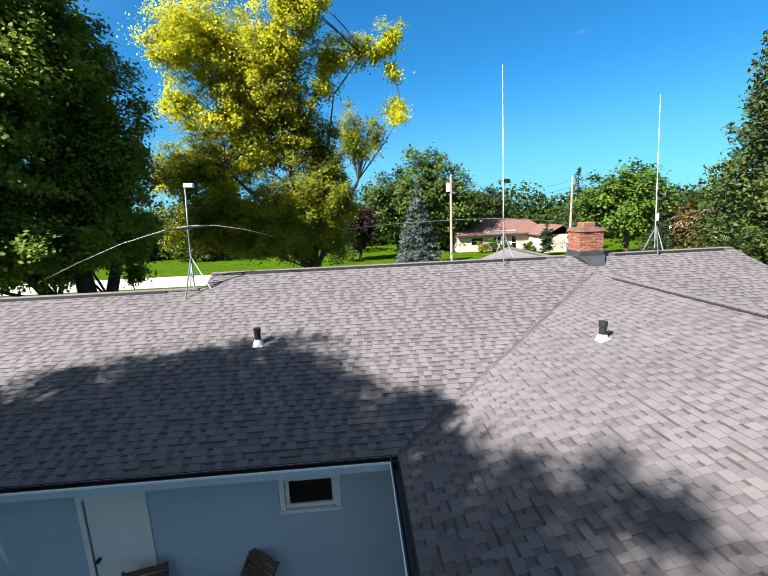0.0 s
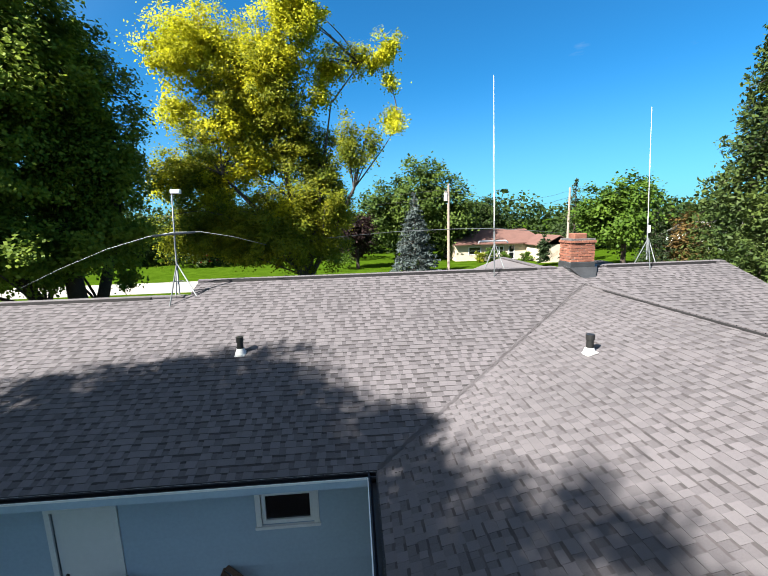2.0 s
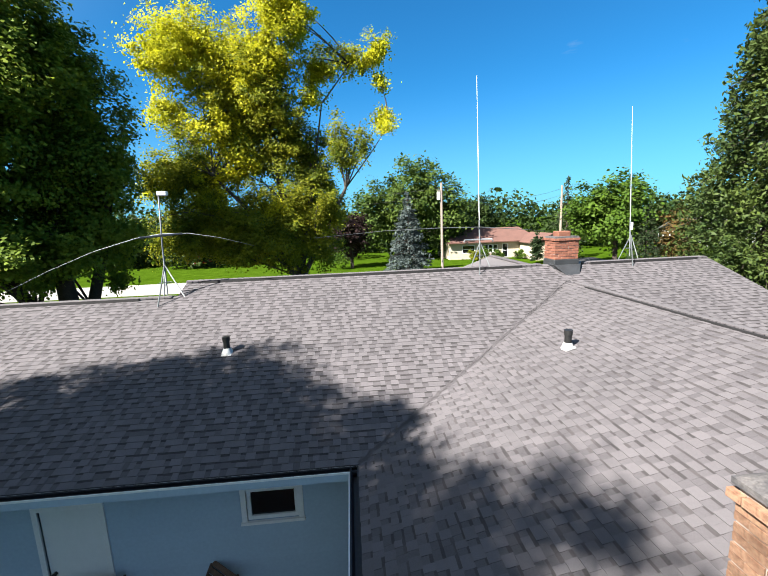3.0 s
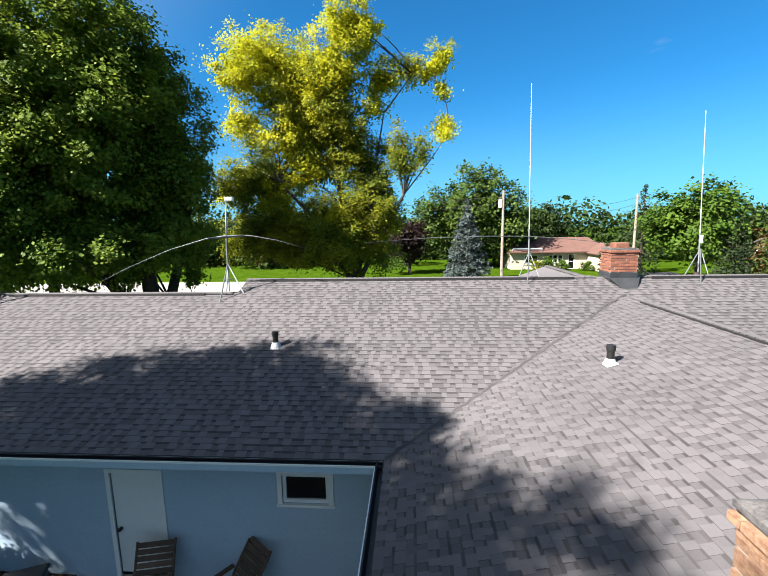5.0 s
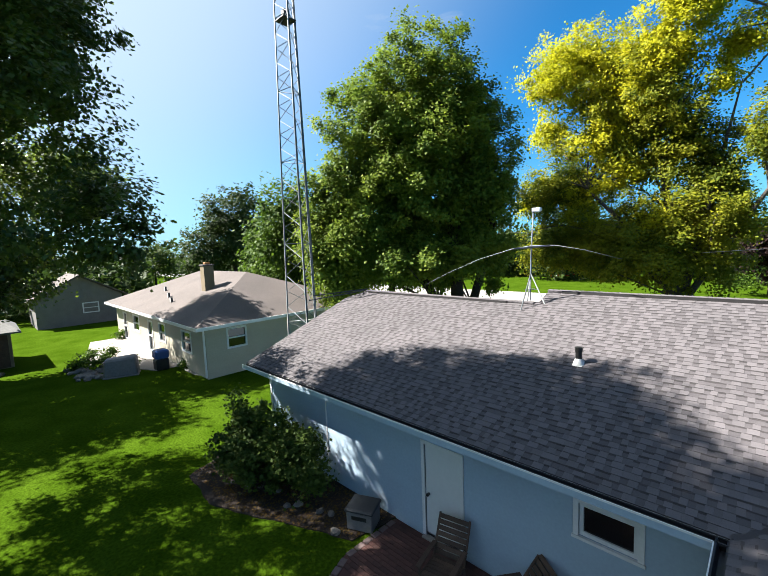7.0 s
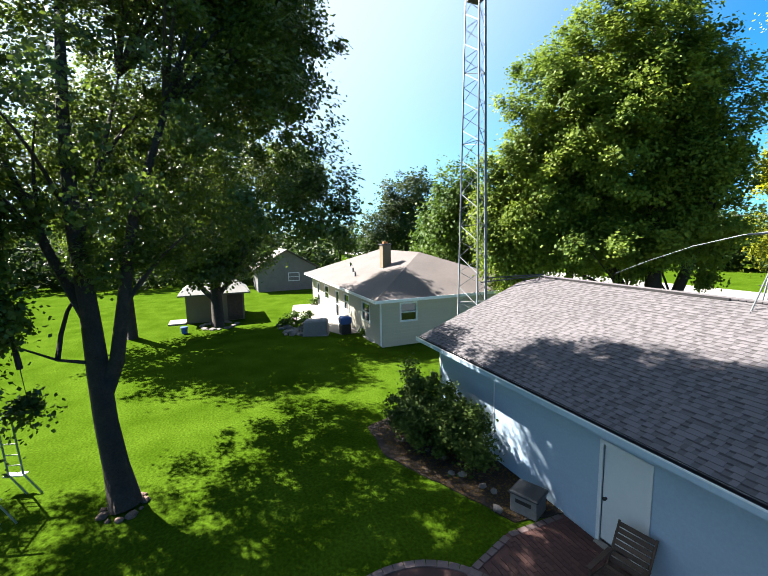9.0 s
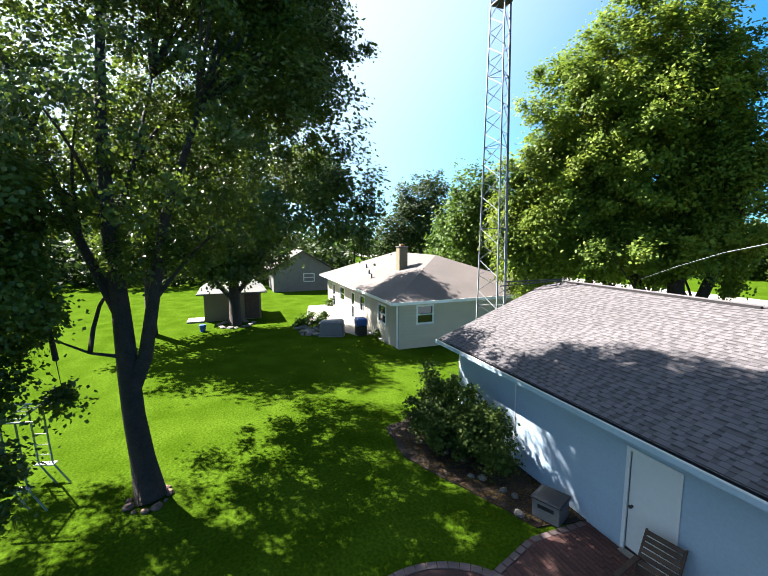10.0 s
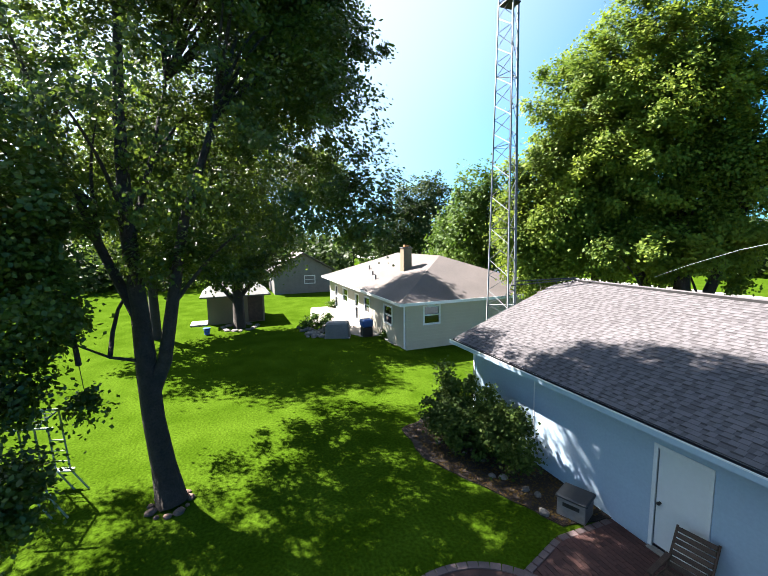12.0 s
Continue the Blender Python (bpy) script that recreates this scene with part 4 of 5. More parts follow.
# upper and outer lobes are added where shadows on roof, wall and lawn need them
lobes = [((-11.4, -8.8, 10.6), (4.4, 4.4, 4.8), 250), ((-10.5, -5.1, 8.4), (2.4, 2.5, 2.8), 85), ((-10.4, -12.4, 7.8), (2.8, 2.6, 3.8), 150), ((-11.9, -8.4, 14.2), (3.4, 3.4, 2.2), 270), ((-10.6, -9.9, 16.0), (2.1, 1.7, 1.8), 165), ((-11.3, -6.9, 14.2), (2.1, 2.0, 2.1), 240), ((-12.0, -4.8, 13.6), (2.2, 1.8, 2.2), 240), ((-15.4, -15.0, 9.6), (3.4, 3.0, 3.2), 200), ((-13.4, -5.0, 12.2), (2.6, 2.2, 3.0), 370), ((-14.4, -8.6, 9.8), (2.8, 3.6, 4.0), 210), ((-9.1, -10.4, 5.2), (1.2, 1.0, 1.1), 60), ((-9.2, -10.4, 6.9), (1.4, 1.2, 1.4), 70), ((-8.5, -10.6, 3.9), (0.7, 0.5, 0.8), 28), ((-9.85, -3.5, 7.0), (1.0, 1.1, 1.0), 34), ((-10.1, -4.2, 10.6), (1.2, 1.2, 1.4), 40), ((-7.9, -10.5, 2.2), (0.6, 0.5, 0.8), 34), ((-9.36, -9.72, 3.0), (0.12, 0.12, 0.22), 5), ((-10.4, -7.8, 5.9), (1.6, 1.6, 0.6), 26), ((-12.8, -13.2, 9.0), (3.2, 2.8, 4.2), 180), ((-16.0, -8.2, 8.2), (2.7, 3.8, 3.4), 220), ((-18.6, -7.6, 8.6), (2.0, 2.4, 2.6), 120), ((-15.8, -3.7, 8.8), (1.7, 1.4, 1.4), 65)]
yt = tree("yard_tree", "large maple with a leaning forked trunk on the back lawn", stems, lobes, L_YARD, 11, 0.105, 0.37, 118, M_BARK, 0.25, 130, limb_r=0.055, low=5.2, shell=2.8, rise=0.7)
for i in range(11):
    a = i * 0.57
    blob("stone", (-9.98 + 0.48 * math.cos(a), -8.5 + 0.42 * math.sin(a), 0), 0.10 + 0.04 * math.sin(i * 2.3), M_RUBBLE, i + 40, "reddish stone at the foot of the tree", "stone", "trunk stones")

# climbing frame of pipes
pf = thing("climbing_frame", "pale pipe climbing frame with ladder rungs on the lawn", "climbing frame", (-11.0, -11.6, 0), 28)
pf.matrix_basis = Matrix.Identity(4)
tops = []
for ox, oy in ((0.0, 0.0), (1.1, -0.1)):
    rails = []
    for q in (0.0, 1.0):
        top = Vector((-12.0 + ox - 0.1 * q, -11.1 + oy - 0.33 * q, 1.95))
        knee = Vector((-11.8 + ox - 0.1 * q, -10.93 + oy - 0.33 * q, 0.42))
        foot = Vector((-11.42 + ox - 0.1 * q, -10.47 + oy - 0.33 * q, 0.02))
        rails.append((top, knee, foot))
        tubes("side_pipe", [((top, knee, foot), 0.022)], M_GREEN_PIPE, pf, n=6)
    for u in (0.5, 0.68, 0.85):
        a_, b_ = (r[0].lerp(r[1], u) for r in rails)
        tubes("rung", [((a_, b_), 0.015)], M_GREEN_PIPE, pf, n=6)
    part("foot_board", box((-0.09, -0.24, -0.015), (0.09, 0.24, 0.015), 0.004, Matrix.Translation((rails[0][1] + rails[1][1]) / 2) @ pose(0, 0, 0, 0, 0, -17)), M_FLASH, pf, "pale worn foot board")
    tubes("top_bar", [(((-11.85 + ox, -10.7 + oy, 1.97), (-12.2 + ox, -11.85 + oy, 1.97)), 0.026)], M_GREEN_PIPE, pf, n=6)
    tops.append(rails)
for q in (0, 1):
    tubes("overhead_rail", [((tops[0][q][0], tops[1][q][0]), 0.022)], M_GREEN_PIPE, pf, n=6)
for u in (0.2, 0.4, 0.6, 0.8):
    tubes("rung", [((tops[0][0][0].lerp(tops[1][0][0], u), tops[0][1][0].lerp(tops[1][1][0], u)), 0.015)], M_GREEN_PIPE, pf, n=6)

# ---- the neighbour's house ----
nb = thing("house", "neighbouring single-storey house with sage siding and brown hip roof", "house", (0.9, -0.5, 0))
NX0, NX1, NY0, NY1 = -37.6, -20.4, 2.4, 12.2
EX0, EX1, EY0, EY1, NZ = NX0 - 0.6, NX1 + 0.6, NY0 - 0.6, NY1 + 0.6, 2.72
RY, RZ = (EY0 + EY1) / 2, 4.9
ra, rb = (EX0 + 5.4, RY, RZ), (EX1 - 5.6, RY, RZ)
NSLOPE = (RZ - NZ) / (RY - EY0)
nbr = part("roof", slab([(EX0, EY0, NZ), (EX1, EY0, NZ), rb, ra], 0.12), M_NB_ROOF, nb, "brown shingle hip roof")
part("roof_slope", slab([(EX1, EY0, NZ), (EX1, EY1, NZ), rb], 0.12), M_NB_ROOF, nb)
part("roof_slope", slab([(EX1, EY1, NZ), (EX0, EY1, NZ), ra, rb], 0.12), M_NB_ROOF, nb)
part("roof_slope", slab([(EX0, EY1, NZ), (EX0, EY0, NZ), ra], 0.12), M_NB_ROOF, nb)
nwins = [(-35.6, -34.7, 0.1, 2.05), (-33.0, -31.6, 1.0, 2.1), (-29.6, -28.7, 0.1, 2.05), (-27.4, -26.3, 1.0, 2.1), (-23.6, -22.3, 1.0, 2.1)]
nw = wall_with_holes("wall", NX0, NX1, 0, 2.62, NY0, NY0 + 0.15, nwins, M_NB_WALL, nb, "pale sage siding with five openings")
part("wall", box((NX1 - 0.15, NY0 + 0.15, 0), (NX1, 3.5, 2.62)), M_NB_WALL, nb, "sage siding")
part("wall", box((NX1 - 0.15, 4.5, 0), (NX1, NY1, 2.62)), M_NB_WALL, nb)
part("wall", box((NX1 - 0.15, 3.5, 0), (NX1, 4.5, 1.36)), M_NB_WALL, nb)
part("wall", box((NX1 - 0.15, 3.5, 2.36), (NX1, 4.5, 2.62)), M_NB_WALL, nb)
part("wall", box((NX0, NY0 + 0.15, 0), (NX0 + 0.15, NY1, 2.62)), M_NB_WALL, nb)
part("wall", box((NX0, NY1, 0), (NX1, NY1 + 0.15, 2.62)), M_NB_WALL, nb)
part("soffit", box((EX0 + 0.03, EY0 + 0.03, 2.585), (EX1 - 0.03, EY1 - 0.03, 2.60)), M_WHITE, nb)
bm = bmesh.new()
add_box(bm, (EX0, EY0 - 0.03, 2.56), (EX1 + 0.03, EY0, 2.72))
add_box(bm, (EX1, EY0, 2.56), (EX1 + 0.03, EY1, 2.72))
part("fascia", bm, M_WHITE, nb, "white fascia and gutter")
part("downspout", box((NX1 - 0.1, NY0 - 0.1, 0.1), (NX1 + 0.0, NY0 - 0.02, 2.6), 0.01), M_WHITE, nb)
for i in range(13):
    z0 = 0.15 + i * 0.19
    part("siding_board", box((NX1, NY0, z0), (NX1 + 0.014, 3.44 if z0 + 0.18 > 1.30 and z0 < 2.42 else NY1, z0 + 0.178)), M_NB_WALL, nb)
    if z0 + 0.18 > 1.30 and z0 < 2.42:
        part("siding_board", box((NX1, 4.56, z0), (NX1 + 0.014, NY1, z0 + 0.178)), M_NB_WALL, nb)


def small_window(parent, x0, x1, z0, z1, y, facing, bars=1):
    """A window in a wall along x (facing 'y') or along y (facing 'x')."""
    put = (lambda a, b, c: (a, b, c)) if facing == "y" else (lambda a, b, c: (y - (b - y), a, c))
    w = 0.09

    def bx_(a0, b0, c0, a1, b1, c1):
        p, q = put(a0, b0, c0), put(a1, b1, c1)
        return box([min(p[i], q[i]) for i in range(3)], [max(p[i], q[i]) for i in range(3)])
    win = part("window", bx_(x0 + 0.02, y + 0.05, z0 + 0.02, x1 - 0.02, y + 0.06, z1 - 0.02), M_GLASS, parent, "dark window with white frame")
    bm = bmesh.new()
    for a0, c0, a1, c1 in ((x0 - w / 2, z0 - w / 2, x0 + w / 2, z1 + w / 2), (x1 - w / 2, z0 - w / 2, x1 + w / 2, z1 + w / 2), (x0 + w / 2, z0 - w / 2, x1 - w / 2, z0 + w / 2), (x0 + w / 2, z1 - w / 2, x1 - w / 2, z1 + w / 2), (x0 + w / 2, (z0 + z1) / 2 - 0.03, x1 - w / 2, (z0 + z1) / 2 + 0.03)):
        p, q = put(a0, y - 0.03, c0), put(a1, y + 0.045, c1)
        add_box(bm, [min(p[i], q[i]) for i in range(3)], [max(p[i], q[i]) for i in range(3)])
    part("frame", bm, M_WHITE, win)
    return win


for h in nwins:
    small_window(nb, *h, NY0, "y")
small_window(nb, 3.5, 4.5, 1.36, 2.36, NX1, "x")
nc = part("chimney", box((-26.3, 4.7, 3.6), (-25.7, 5.3, 5.45), 0.015), M_TAN, nb, "tan brick chimney")
part("crown", box((-26.35, 4.65, 5.44), (-25.65, 5.35, 5.52), 0.02), M_CEMENT, nc)
part("flue", box((-26.15, 4.85, 5.52), (-25.85, 5.15, 5.66), 0.02), M_CLAY, nc)
for x, y in ((-31.5, 4.2), (-29.0, 3.6), (-27.3, 3.2)):
    tubes("roof_vent", [([(x, y, NZ + NSLOPE * (y - EY0)), (x, y, NZ + NSLOPE * (y - EY0) + 0.3)], 0.09)], M_BLACK, nb)
sheet("pavement", [(-35.5, 2.4), (-35.5, -0.2), (-29.6, -1.4), (-26.4, -0.6), (-23.3, 0.7), (-23.3, 2.4)], 0.03, M_CONC, "pale concrete patio behind the neighbouring house", "patio", 0.1)
sheet("gravel_strip", [(-23.29, 2.4), (-23.29, 1.9), (-23.25, 1.75), (-23.2, 1.9), (-22.0, 1.7), (-20.9, 1.75), (-20.3, 1.95), (-20.2, 3.2), (-20.6, 3.4), (-20.6, 2.4)], 0.015, M_CONC, "pale gravel strip along the neighbouring wall", "gravel bed", 0.06)
grill = thing("covered_grill", "boxy grill under a pale grey cover on the patio edge", "grill", (-24.0, -0.75, 0), 69)
bm = box((-0.74, -0.4, 0.0), (0.74, 0.4, 0.98), 0.1)
for v in bm.verts:
    v.co.x *= 1.06 - 0.1 * v.co.z + 0.03 * math.sin(9 * v.co.y)
    v.co.z *= 1 + 0.05 * math.sin(4 * v.co.x)
part("cover", bm, M_TARP, grill)
part("hem", box((-0.8, -0.45, 0.0), (0.8, 0.45, 0.07), 0.03), M_TARP, grill)
bk = thing("bucket", "blue plastic bucket on the grass", "bucket", (-28.3, -8.45, 0))
tubes("body", [([(0, 0, 0), (0, 0, 0.2), (0, 0, 0.42)], [0.17, 0.19, 0.22])], M_BLUE, bk, n=14)
tubes("rim", [([(0, 0, 0.4), (0, 0, 0.44)], 0.235)], M_BLUE, bk, n=14)
rs3 = np.random.default_rng(33)
for i in range(16):
    a = i * 0.393 + rs3.uniform(-0.1, 0.1)
    blob("stone", (-29.6 + rs3.uniform(1.0, 1.3) * math.cos(a), -6.35 + rs3.uniform(1.0, 1.3) * math.sin(a), 0), rs3.uniform(0.16, 0.27), M_STONE, i + 130, "pale stone in a ring round the tree", "stone", "tree ring stones", squash=0.4)
bn = thing("rubbish_bin", "blue plastic bin with dark base by the wall", "bin", (-23.5, 1.0, 0))
part("body", box((-0.32, -0.32, 0), (0.32, 0.32, 0.62), 0.05), M_BLACK, bn)
part("lid", box((-0.35, -0.35, 0.62), (0.35, 0.35, 1.1), 0.08), M_BLUE, bn, "blue plastic top")
for i in range(40):
    blob("stone", (rs.uniform(-27.6, -24.4), rs.uniform(-2.7, -0.6), 0), rs.uniform(0.12, 0.26), M_STONE, i + 70, "pale landscaping stone by the patio", "stone", "landscaping stones")
rng2 = np.random.default_rng(21)
for k, (x, y, r) in enumerate(((-27.1, -2.2, 0.4), (-26.2, -1.2, 0.5), (-28.8, -1.4, 0.5), (-27.8, -0.6, 0.55), (-25.2, -0.1, 0.4), (-22.6, 2.0, 0.3), (-35.0, 1.7, 0.5))):
    b2 = thing("bush", "small green garden shrub by the patio", "shrub", (x, y, 0), group="garden shrubs")
    p2, c2, o2 = crown_points([((0, 0, r * 0.8), (r, r, r * 0.8), 16)], rng2, 0.25, 40)
    p2 = p2[p2[:, 2] > 0]
    leaves("foliage", p2, 0.12, L_LIGHT, b2, rng2)

# shed and the tree in front of it
shed = thing("shed", "tan wooden garden shed with a pale gable roof", "shed")
SX0, SX1, SY0, SY1 = -35.2, -31.4, -8.5, -4.5
sm = (SX0 + SX1) / 2
for e in (SX1 + 0.45, SX0 - 0.45):
    part("roof", slab([(sm, SY0 + 0.7, 3.05), (sm, SY1 - 0.7, 3.05), (e, SY1 + 0.45, 2.12), (e, SY0 - 0.45, 2.12)], 0.1), M_GREY_ROOF, shed, "pale grey roof slope")
for e, r_ in ((SY0 - 0.45, SY0 + 0.7), (SY1 + 0.45, SY1 - 0.7)):
    part("roof", slab([(SX0 - 0.45, e, 2.12), (SX1 + 0.45, e, 2.12), (sm, r_, 3.05)], 0.1), M_GREY_ROOF, shed, "pale grey hip of the roof")
part("wall", box((SX0, SY0, 0), (SX1, SY1, 2.1), 0.02), M_TAN, shed, "tan board wall")
part("door", box((SX1 - 0.01, SY1 - 1.2, 0.05), (SX1 + 0.03, SY1 - 0.15, 1.95), 0.01), M_WOOD_OLD, shed, "brown shed door")
part("step", box((SX1 - 1.4, SY0 - 1.2, 0), (SX1 + 0.2, SY0 - 0.05, 0.12), 0.02), M_CONC, shed, "pale step slab")
# white house far behind
h2 = thing("house", "pale gabled garage further down the block", "house")
part("wall", prism([(-2.2, 0), (4.4, 0), (4.4, 2.6), (1.1, 4.52), (-2.2, 2.6)], -52, -46), M_TARP, h2, "pale grey gabled wall")
for s, e in ((1, 4.9), (-1, -2.7)):
    part("roof", slab([(-52.4, 1.1, 4.7), (-45.6, 1.1, 4.7), (-45.6, e, 2.55), (-52.4, e, 2.55)], 0.12), M_NB_ROOF, h2)
small_window(h2, 1.2, 2.4, 1.1, 2.0, -46.0, "x")


def stem(x, y, h, r, lean=(0, 0)):
    return ([(x, y, 0), (x + lean[0] * 0.3, y + lean[1] * 0.3, h * 0.3), (x + lean[0] * 0.7, y + lean[1] * 0.7, h * 0.65), (x + lean[0], y + lean[1], h)], [r, r * 0.8, r * 0.5, r * 0.15])


# the last lobe is added to shade the corner of the neighbouring roof
tree("shade_tree", "leafy tree before the tan shed", [stem(-29.6, -6.4, 11, 0.42), ([(-29.6, -6.4, 1.7), (-29.8, -7.8, 3.4), (-29.7, -8.9, 5.4)], [0.2, 0.14, 0.04]), ([(-29.6, -6.4, 2.0), (-29.4, -5.1, 3.6), (-29.3, -4.0, 5.6)], [0.17, 0.12, 0.04])], [((-30.3, -6.2, 9.4), (4.0, 4.2, 5.0), 240), ((-29.6, -9.2, 6.0), (2.4, 2.2, 2.4), 60), ((-29.3, -3.8, 6.4), (2.2, 2.2, 2.2), 60), ((-29.9, -4.8, 13.0), (2.6, 2.6, 2.2), 60), ((-29.0, -6.6, 4.5), (2.2, 3.2, 1.4), 120), ((-27.2, -0.9, 10.2), (2.3, 2.0, 2.0), 110)], L_YARD, 12, 0.22, 0.7, 60, M_BARK, 0.2, 40)
# unseen maple, inferred from the shadow patch on the lawn and added to cast it
tree("shade_tree", "unseen maple added for the shadow on the side lawn", [stem(-28.4, -11.4, 9, 0.34)], [((-28.4, -11.2, 8.6), (4.6, 5.0, 4.4), 240), ((-29.0, -10.6, 12.4), (3.4, 3.6, 3.0), 170)], L_YARD, 13, 0.24, 0.8, 60, M_BARK, 0.2, 40)

# ---- the front-yard trees ----
MA = [([(-12.9, 13.9, 0), (-12.8, 13.8, 2.2), (-12.9, 13.6, 6), (-13.2, 13.4, 11), (-13.4, 13.4, 17)], [0.5, 0.4, 0.3, 0.2, 0.04]),
      ([(-12.9, 13.9, 0.3), (-13.8, 13.2, 2.6), (-14.9, 12.1, 6), (-15.6, 11.2, 11)], [0.34, 0.28, 0.2, 0.05]),
      ([(-12.9, 13.9, 0.3), (-12.2, 14.3, 2.6), (-11.4, 14.8, 6), (-11.0, 15.0, 11)], [0.3, 0.26, 0.2, 0.05])]
tree("maple_tree", "very large rounded green maple with several stems", MA, [((-14.2, 12.7, 12.0), (3.8, 3.8, 6.9), 520), ((-16.2, 10.7, 10.2), (3.4, 3.4, 6.2), 380), ((-17.8, 9.2, 7.2), (2.5, 2.5, 4.2), 210), ((-11.7, 14.7, 9.4), (2.4, 2.4, 5.8), 240), ((-14.5, 12.3, 5.5), (4.3, 3.8, 1.6), 190)], L_MAPLE, 31, 0.165, 0.56, 190, M_BARK, 0.2, 60, low=3.0)
tree("maple_tree", "green maple beside the larger one", [stem(-16.0, 11.6, 8, 0.3), stem(-16.0, 11.6, 6, 0.2, (-1.6, -1.4))], [((-17.6, 9.2, 6.0), (2.5, 2.3, 2.2), 90)], L_MAPLE, 32, 0.19, 0.7, 110, M_BARK, 0.2, 30, low=3.0)
tree("maple_tree", "lighter green maple by the street", [stem(-26.6, 11.6, 9, 0.3)], [((-26.6, 11.4, 7.4), (2.8, 2.8, 5.0), 190)], L_LIGHT, 33, 0.27, 0.8, 70, M_BARK, 0.2, 40)
near_s = shrunk((-3.0, 24.3), (-3.6, 21.4), 0.84, 0.92)
YS = [([(-3.0, 24.3, 0), (-3.0, 24.3, 3), (-3.4, 24.2, 8), (-4.4, 24.2, 13), (-5.0, 24.2, 19)], [0.42, 0.34, 0.24, 0.15, 0.03]),
      ([(-3.0, 24.3, 1.5), (-2.2, 24.6, 5), (-1.2, 24.7, 10), (-0.2, 24.8, 15)], [0.3, 0.22, 0.14, 0.03]),
      ([(-3.0, 24.3, 2.0), (-1.2, 24.3, 5), (1.2, 24.4, 9), (2.6, 24.4, 13.5)], [0.24, 0.18, 0.11, 0.03]),
      ([(1.2, 24.4, 9.0), (3.4, 24.4, 11.5), (4.7, 24.4, 13.2)], [0.06, 0.04, 0.01]),
      ([(-0.2, 24.8, 14.8), (2.0, 24.6, 17.2), (4.2, 24.5, 18.4)], [0.06, 0.04, 0.01]),
      ([(-3.1, 24.3, 3.0), (-5.4, 23.9, 7), (-8.2, 23.0, 10), (-10.0, 22.6, 13)], [0.22, 0.16, 0.1, 0.03])]
def tufts(rows, dense, rng):
    """Crown lobes from (x, z, half width, half height), spread a little in depth."""
    return [((x, 21.5 + 0.06 * x + rng.uniform(-1.3, 1.3), z), (w * 1.15, 0.8 + 0.7 * w, h * 1.15), max(6, int(dense * w * h))) for x, z, w, h in rows]


ry = random.Random(6)
YELLOW = ((-8.7, 17.2, 2.7, 2.0), (-6.6, 15.1, 2.8, 2.7), (-4.0, 16.9, 1.8, 2.3), (-3.0, 18.9, 1.7, 1.7), (-9.8, 15.8, 1.5, 1.7), (-7.4, 12.3, 2.5, 1.7), (-10.3, 13.1, 1.2, 0.9), (-9.3, 9.5, 2.8, 1.2), (-11.0, 8.6, 1.3, 0.7), (-6.3, 10.4, 1.5, 1.5), (-4.5, 7.3, 0.9, 1.5), (-1.2, 15.9, 1.5, 1.1), (0.7, 16.3, 1.4, 0.7), (2.4, 16.8, 0.8, 0.9), (2.5, 15.1, 0.4, 0.6), (2.4, 13.1, 0.6, 0.6), (2.7, 12.0, 0.5, 0.4), (-1.9, 14.2, 0.7, 0.9), (-4.4, 13.4, 1.3, 1.5), (-8.4, 8.0, 0.9, 1.2))
OLIVE = ((-5.5, 12.4, 2.2, 2.7), (-3.3, 11.3, 1.7, 2.5), (-2.2, 9.7, 1.3, 2.7), (-0.2, 10.9, 0.7, 2.0), (-4.9, 5.5, 3.0, 2.0), (-2.5, 5.1, 2.0, 1.8), (-7.3, 5.6, 2.0, 1.8), (-1.1, 7.2, 1.1, 1.8), (-9.9, 6.0, 2.0, 1.5), (1.0, 10.9, 0.5, 1.2), (-4.4, 7.0, 3.4, 2.0), (-7.4, 6.4, 2.2, 1.8), (-2.4, 7.4, 1.8, 2.2), (-5.6, 14.5, 3.0, 2.4), (-9.6, 9.5, 2.0, 2.2), (-9.8, 5.8, 2.0, 1.8))
tree("honey_locust_tree", "tall locust tree with bright yellow and olive foliage", near_s(YS), tufts(YELLOW, 27, ry), L_YELLOW, 41, 0.145, 0.5, 115, M_BARK_GREY, 0.3, 80,
     extra=((tufts(OLIVE, 26, ry), L_OLIVE, "lower_crown"),), shell=1.6, low=4.0)

# ---- far things across the street ----
conifer("blue_spruce", "blue-grey spruce across the street", (6.7, 40.3, 0), 9.2, 2.9, L_BLUE, 51, 0.36, 30, 11, 0.12, per=44, hang=0.15, bare=0.3)
tree("far_tree", "large green tree across the street", [stem(9.6, 54, 11, 0.4)], [((9.8, 54, 9.2), (5.0, 4.5, 6.0), 230), ((4.2, 55, 7.6), (3.6, 3.5, 4.4), 100), ((14.6, 53, 7.4), (2.8, 3.0, 4.6), 80)], L_FAR, 52, 0.42, 1.1, 50, M_BARK, 0.1, 20)
tree("far_tree", "dark purple-leaved tree across the street", [stem(0.2, 47.8, 5, 0.25)], [((0.2, 47.8, 4.6), (2.6, 2.4, 3.0), 70)], L_PURPLE, 53, 0.4, 1.0, 50, M_BARK, 0.1, 15)
